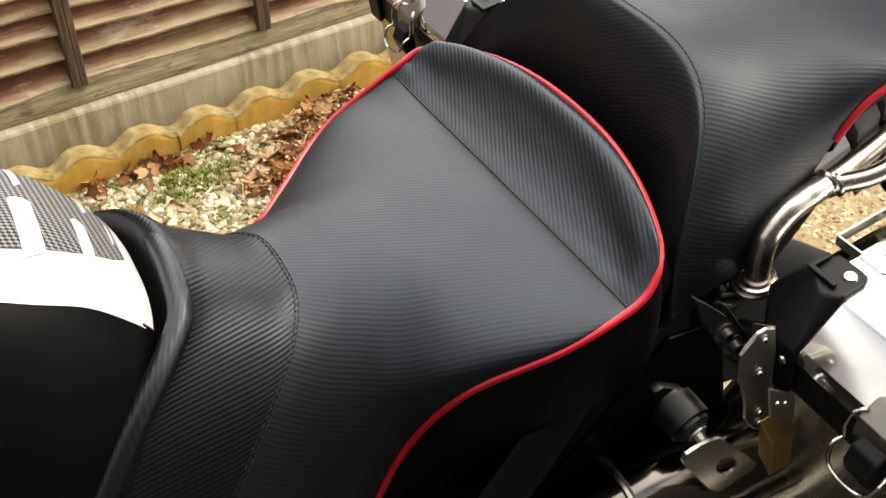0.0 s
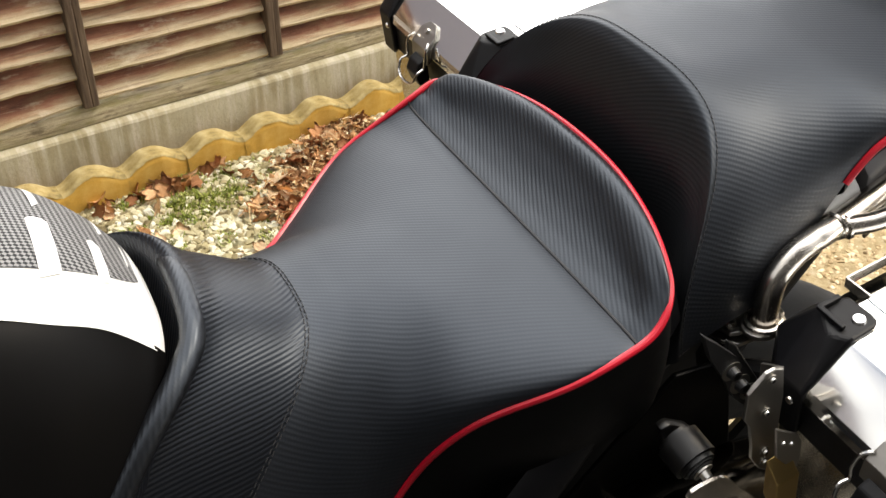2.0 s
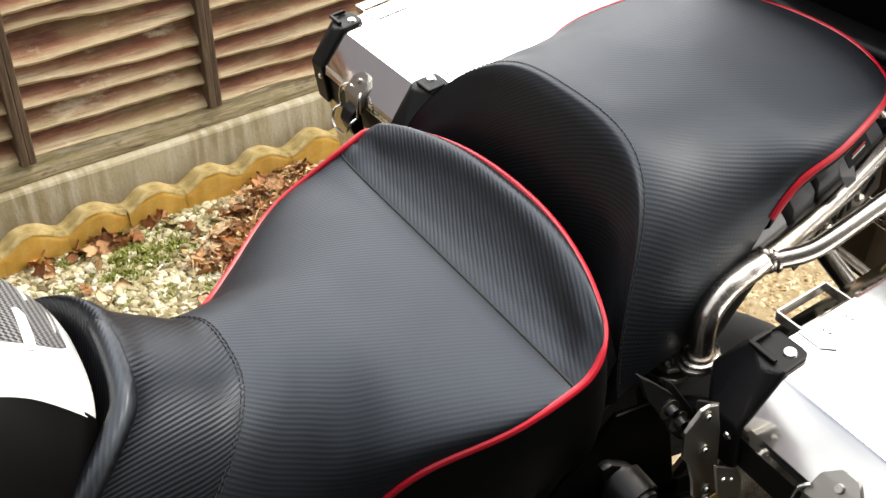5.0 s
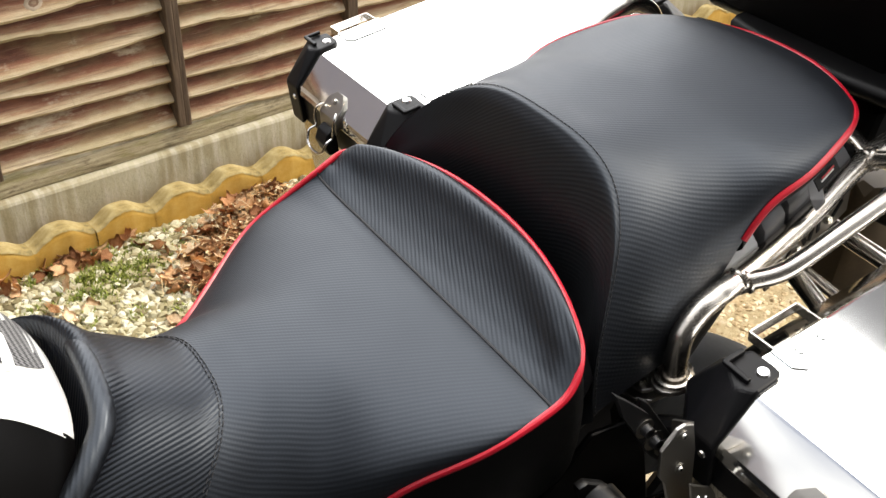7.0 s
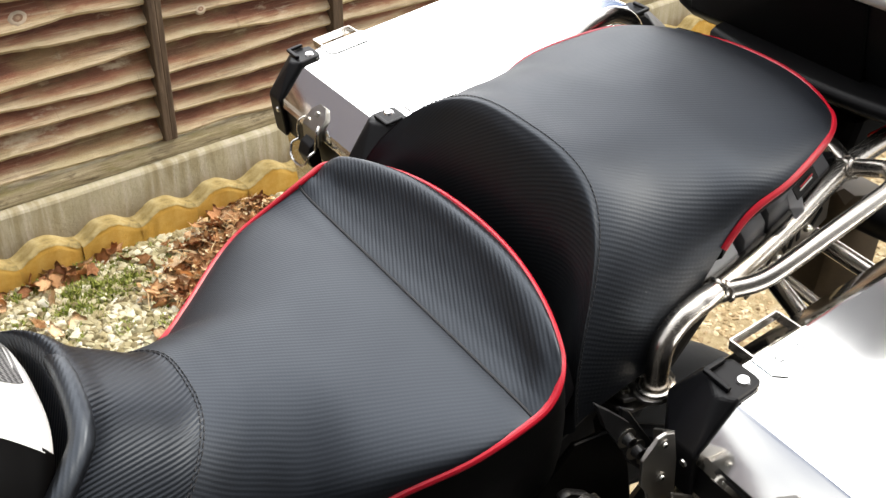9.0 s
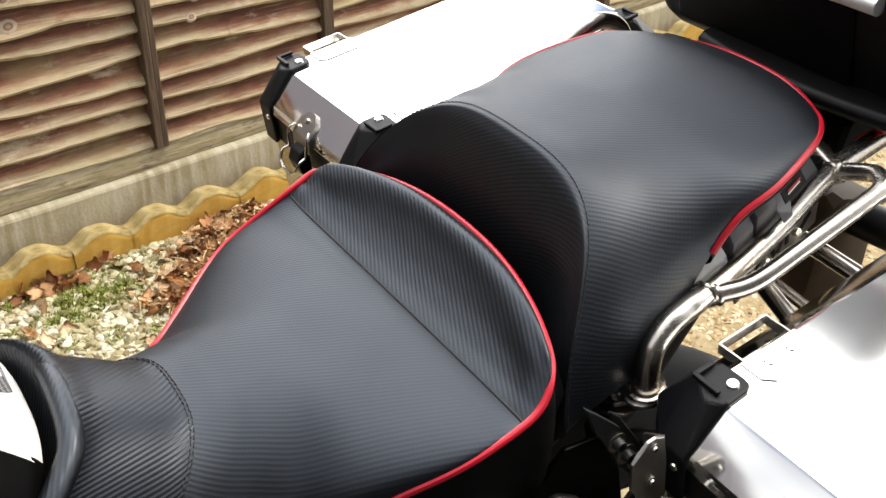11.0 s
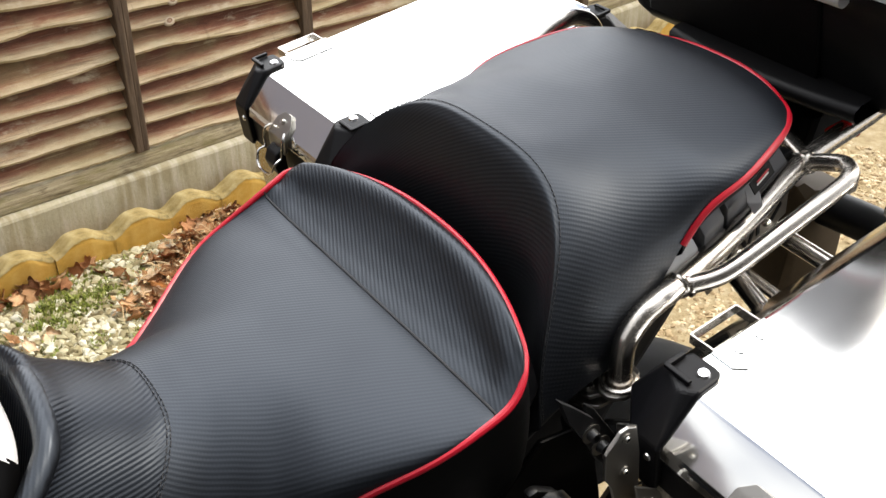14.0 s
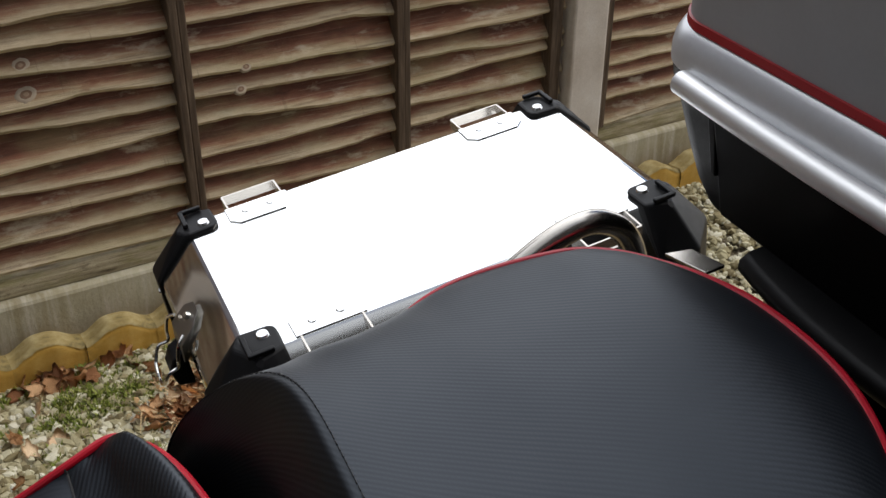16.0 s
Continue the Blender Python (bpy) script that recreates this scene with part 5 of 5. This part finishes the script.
# ---- panniers ----
def pannier(name, place, side, label):
    """An aluminium case. place: its front inner lid corner. side: +1 towards the fence. o runs outwards from the inner edge."""
    L, W, cut, slope, drop = 0.375, 0.212, 0.020, 0.034, 0.034
    ob = thing(name, BIKE @ place, label, "pannier")
    P = lambda u, o, w: Vector((u, side * o, w))
    def ring(g, w, c):
        x0, x1, y0, y1 = -g, L + g, -g, W + g
        return [P(x, y, w) for x, y in ((x0, y0 + c), (x0 + c, y0), (x1 - c, y0), (x1, y0 + c), (x1, y1 - c), (x1 - c, y1), (x0 + c, y1), (x0, y1 - c))]
    def skin(rings, cap_top=True, cap_bottom=True, bevel=0.003):
        bm = bmesh.new()
        g = [[bm.verts.new(p) for p in r] for r in rings]
        for i in range(len(g) - 1):
            for j in range(8):
                bm.faces.new((g[i][j], g[i][(j + 1) % 8], g[i + 1][(j + 1) % 8], g[i + 1][j]))
        bm.faces.new(g[0])
        bm.faces.new(g[-1][::-1])
        bmesh.ops.bevel(bm, geom=bm.edges, offset=bevel, segments=2, affect="EDGES", profile=0.5)
        return bm
    lid = part("lid", skin([ring(0, 0, cut), ring(slope, -drop, cut + 0.012), ring(slope + 0.002, -drop - 0.012, cut + 0.012)]), aluminium, ob, "bright anodised aluminium lid", smooth=True, sharp=10)
    part("seal_band", skin([ring(slope - 0.002, -drop - 0.010, cut + 0.012), ring(slope - 0.002, -drop - 0.05, cut + 0.012)], bevel=0.002), plastic_black, ob, "black plastic band under the lid")
    part("body", skin([ring(slope - 0.004, -drop - 0.048, cut + 0.012), ring(slope - 0.008, -0.36, cut + 0.012)]), alu_body, ob, "aluminium case body", smooth=True, sharp=10)
    for a in (0, 1):
        for b in (0, 1):
            X = lambda u: u if a == 0 else L - u
            Y = lambda o: o if b == 0 else W - o
            g = slope
            pts = [(X(-0.006), Y(0.018), 0.004), (X(-0.009), Y(0.012), 0.003), (X(0.006), Y(-0.012), 0.003), (X(0.016), Y(-0.010), 0.004), (X(0.028), Y(-0.006), 0.004), (X(0.029), Y(0.020), 0.004), (X(0.025), Y(0.025), 0.004), (X(0.000), Y(0.026), 0.004)]
            low = [(X(-slope - 0.004), Y(0.030 - g), -drop - 0.001), (X(-slope - 0.004), Y(0.058 - g), -drop), (X(0.028 - slope), Y(-g - 0.004), -drop - 0.001), (X(0.066 - slope), Y(-g - 0.004), -drop)]
            low += [(x, y, -drop - 0.052) for x, y, _ in low]
            cap = part("corner_cap", hull([P(*p) for p in pts + low], 0.0022), plastic_black, ob, "black plastic corner protector", smooth=True, sharp=10)
            lip = joined(turned(box(-0.0022, 0.0022, -0.013, 0.013, 0, 0.004, 0.001), pose(0.001, 0.003, 0)), turned(box(-0.0022, 0.0022, -0.010, 0.010, 0, 0.004, 0.001), pose(0.010, -0.0085, 0, 0, 0, 90)))
            mm = Matrix(((1 if a == 0 else -1, 0, 0, X(0)), (0, side * (1 if b == 0 else -1), 0, side * Y(0)), (0, 0, 1, 0.0045), (0, 0, 0, 1)))
            part("raised_lip", turned(lip, mm), plastic_black, cap)
            bolt(cap, P(X(0.0167), Y(0.0145), 0.004), P(X(0.0167), Y(0.0145), 1), 0.0062, 0.002, rivet_alu, "rivet")
            bolt(cap, P(X(-slope - 0.0038), Y(0.014), -drop - 0.016), P(X(-slope - 1), Y(0.014), -drop - 0.016), 0.0042, 0.0015, rivet_alu, "rivet")
    for a in (0, 1):
        for b in (0, 1):
            x0, x1 = (0.043, 0.094) if a == 0 else (L - 0.094, L - 0.043)
            e = -1 if b == 0 else 1
            yb = 0.0 if b == 0 else W
            z = 0.0015
            loop = [P(x0, yb - e * 0.004, z - 0.002), P(x0, yb + e * 0.024, z - 0.003), P(x1, yb + e * 0.024, z - 0.003), P(x1, yb - e * 0.004, z - 0.002)]
            segs = []
            for p, q in zip(loop[:-1], loop[1:]):
                d = q - p
                n = d.cross(Vector((0, 0, 1))).normalized() * 0.0008
                up = Vector((0, 0, 0.0016))
                segs.append(hull([p + n + up, p - n + up, p + n - up * 5, p - n - up * 5, q + n + up, q - n + up, q + n - up * 5, q - n - up * 5]))
            br = part("tie_down_loop", joined(*segs), stainless, ob, "bent steel tie-down loop")
            pl = [(x0 - 0.004, yb - e * 0.001), (x1 + 0.004, yb - e * 0.001), (x1 + 0.004, yb - e * 0.022), (x1 - 0.004, yb - e * 0.030), (x0 + 0.004, yb - e * 0.030), (x0 - 0.004, yb - e * 0.022)]
            part("mounting_plate", hull([P(x, y, zz) for x, y in pl for zz in (-0.002, 0.0013)], 0.0004), aluminium, br)
            for xr in (x0 + 0.0137, x1 - 0.0137):
                bolt(br, P(xr, yb - e * 0.0135, 0.0014), P(xr, yb - e * 0.0135, 1), 0.0044, 0.0008, aluminium, "rivet")
    # toggle latch on the front
    yc = W * 0.5
    latch = part("latch_plate", hull([P(x, yc + y, w) for x, y, w in ((-0.026, -0.017, -0.020), (-0.026, 0.017, -0.020), (-0.018, -0.007, -0.013), (-0.018, 0.007, -0.013), (-0.040, -0.019, -0.034), (-0.040, 0.019, -0.034), (-0.042, -0.019, -0.052), (-0.042, 0.019, -0.052), (-0.036, 0.014, -0.052), (-0.036, -0.014, -0.052))], 0.0008), steel_plate, ob, "pressed steel latch plate")
    bolt(latch, P(-0.027, yc, -0.0205), P(-0.127, yc, 0.08), 0.004, 0.003)
    half = [(-0.036, 0.016, -0.026), (-0.042, 0.021, -0.030), (-0.046, 0.022, -0.042), (-0.048, 0.020, -0.052), (-0.057, 0.021, -0.055), (-0.063, 0.017, -0.066), (-0.065, 0.007, -0.070)]
    wire = [P(x, yc - y, w) for x, y, w in half] + [P(x, yc + y, w) for x, y, w in half[::-1]]
    part("latch_wire", tube(spline(wire, 6), 0.0016, 8), chrome, ob, "bright wire latch bail", smooth=True)
    part("latch_hook", hull([P(x, yc + y, w) for x, w in ((-0.038, -0.044), (-0.050, -0.050), (-0.056, -0.062), (-0.052, -0.078), (-0.038, -0.082)) for y in (-0.012, 0.012)], 0.002), plastic_black, ob)
    return ob


pannier("pannier", pose(0.6992, 0.9417, 0.9361, 0.53, 0.64, 1.12) @ pose(-0.0167, -0.0145, -0.006), 1, "aluminium pannier with black corner caps on the fence side")
pannier("pannier", pose(0.6926, 0.4134, 0.9451, 2.58, 0.58, 0.59) @ pose(-0.0167, 0.0145, -0.006), -1, "aluminium pannier with black corner caps beside the exhaust")

# ---- top case ----
case = thing("top_case", BIKE, "black and silver plastic top case with a dark red seal", "top case")
FRONT, BACK, HALF, CASE_MID = 1.027, 1.42, 0.2205, 0.6915


def shell(name, profile, mat, label, r=0.050, sharp=30):
    """A rounded-corner box skin. profile: height and inset from the case's outline, from below upwards."""
    rings = []
    for w, inset, *side in profile:
        flank = side[0] if side else inset
        x0, x1, y0, y1, q = FRONT + inset, BACK - inset, CASE_MID - HALF + flank, CASE_MID + HALF - flank, max(0.012, r - inset * 0.7)
        ring = []
        for cx, cy, a0 in ((x1 - q, y1 - q, 0), (x0 + q, y1 - q, 90), (x0 + q, y0 + q, 180), (x1 - q, y0 + q, 270)):
            for k in range(11):
                a = radians(a0 + 9 * k)
                bulge = 0.006 * (1 - ((cy + q * math.sin(a) - CASE_MID) / HALF) ** 2) if math.cos(a) < 0 else 0.0
                ring.append(Vector((cx + q * math.cos(a) - bulge, cy + q * math.sin(a), w)))
        rings.append(ring)
    bm = bmesh.new()
    g = [[bm.verts.new(p) for p in ring] for ring in rings]
    k = len(g[0])
    for A, B in zip(g[:-1], g[1:]):
        for j in range(k):
            bm.faces.new((A[j], A[(j + 1) % k], B[(j + 1) % k], B[j]))
    bm.faces.new(g[0][::-1])
    bm.faces.new(g[-1])
    return part(name, bm, mat, case, label, smooth=True, sharp=sharp)


shell("lower_shell", ((0.944, 0.085, 0.115), (0.945, 0.060, 0.085), (0.949, 0.040, 0.058), (0.957, 0.026, 0.042), (0.970, 0.016, 0.031), (0.990, 0.010, 0.023), (1.020, 0.006, 0.014), (1.050, 0.003, 0.007), (1.066, 0.002, 0.004), (1.071, -0.0005, 0.001), (1.086, 0.0, 0.0)), case_black, "black textured lower shell")
shell("rim_band", ((1.080, 0.003), (1.082, -0.001), (1.092, 0.000), (1.099, 0.002), (1.105, 0.006), (1.1095, 0.0115)), silver_plastic, "silver painted rim", sharp=60)
shell("seal", ((1.109, 0.0125), (1.1095, 0.0095), (1.1155, 0.0105), (1.116, 0.0135)), stripe_red, "dark red rubber seal")
shell("lid", ((1.1155, 0.012), (1.130, 0.0135), (1.17, 0.016), (1.22, 0.023), (1.265, 0.034), (1.295, 0.050), (1.315, 0.075), (1.325, 0.11)), dark_lid, "satin mid-grey lid", sharp=60)
BAR = [Vector((FRONT - 0.0055 - 0.006 * (1 - ((v - CASE_MID) / HALF) ** 2), v, 1.0775)) for v in (0.566, 0.61, 0.65, 0.69, 0.73, 0.77, 0.815, 0.856)]
part("trim_bar", tube(BAR, 0.0090, 20), satin_alu, case, "satin aluminium trim bar", smooth=True)
# pressed panel in the shell's front, with its upright step beside the corner
part("front_panel", hull([(FRONT - 0.0045 + x + 0.006 * ((v - CASE_MID) / HALF) ** 2, v, w) for v in (0.596, 0.66, 0.76, 0.826) for x, w in ((0.0055, 0.978), (0.0005, 1.030), (-0.001, 1.062), (0.012, 1.064), (0.018, 0.974))], 0.002), gloss_black, case, "dark pressed front panel")
part("panel_step", hull([(u, v, w) for u in (FRONT - 0.0015, FRONT + 0.014) for v, w in ((0.826, 1.012), (0.831, 1.013), (0.835, 1.066), (0.826, 1.066))], 0.001), case_black, case)

lip = []
for u, w in ((1.11, 0.978), (1.018, 0.980), (1.010, 0.976), (1.009, 0.968), (1.014, 0.962), (1.11, 0.960)):
    lip.append([Vector((u + 0.012 * (1 - (2 * t - 1) ** 2) * -1, 0.535 + 0.240 * t, w)) for t in [k / 12 for k in range(13)]])
part("base_lip", sheet(lip), case_black, case, "rounded black front lip of the base", smooth=True, sharp=0)
part("rack_tab", hull([(u, v, w) for u, v in ((0.970, 0.806), (0.988, 0.800), (0.996, 0.772), (0.980, 0.772)) for w in (0.977, 0.980)], 0.0006), stainless, bike, "bright steel rack tab")
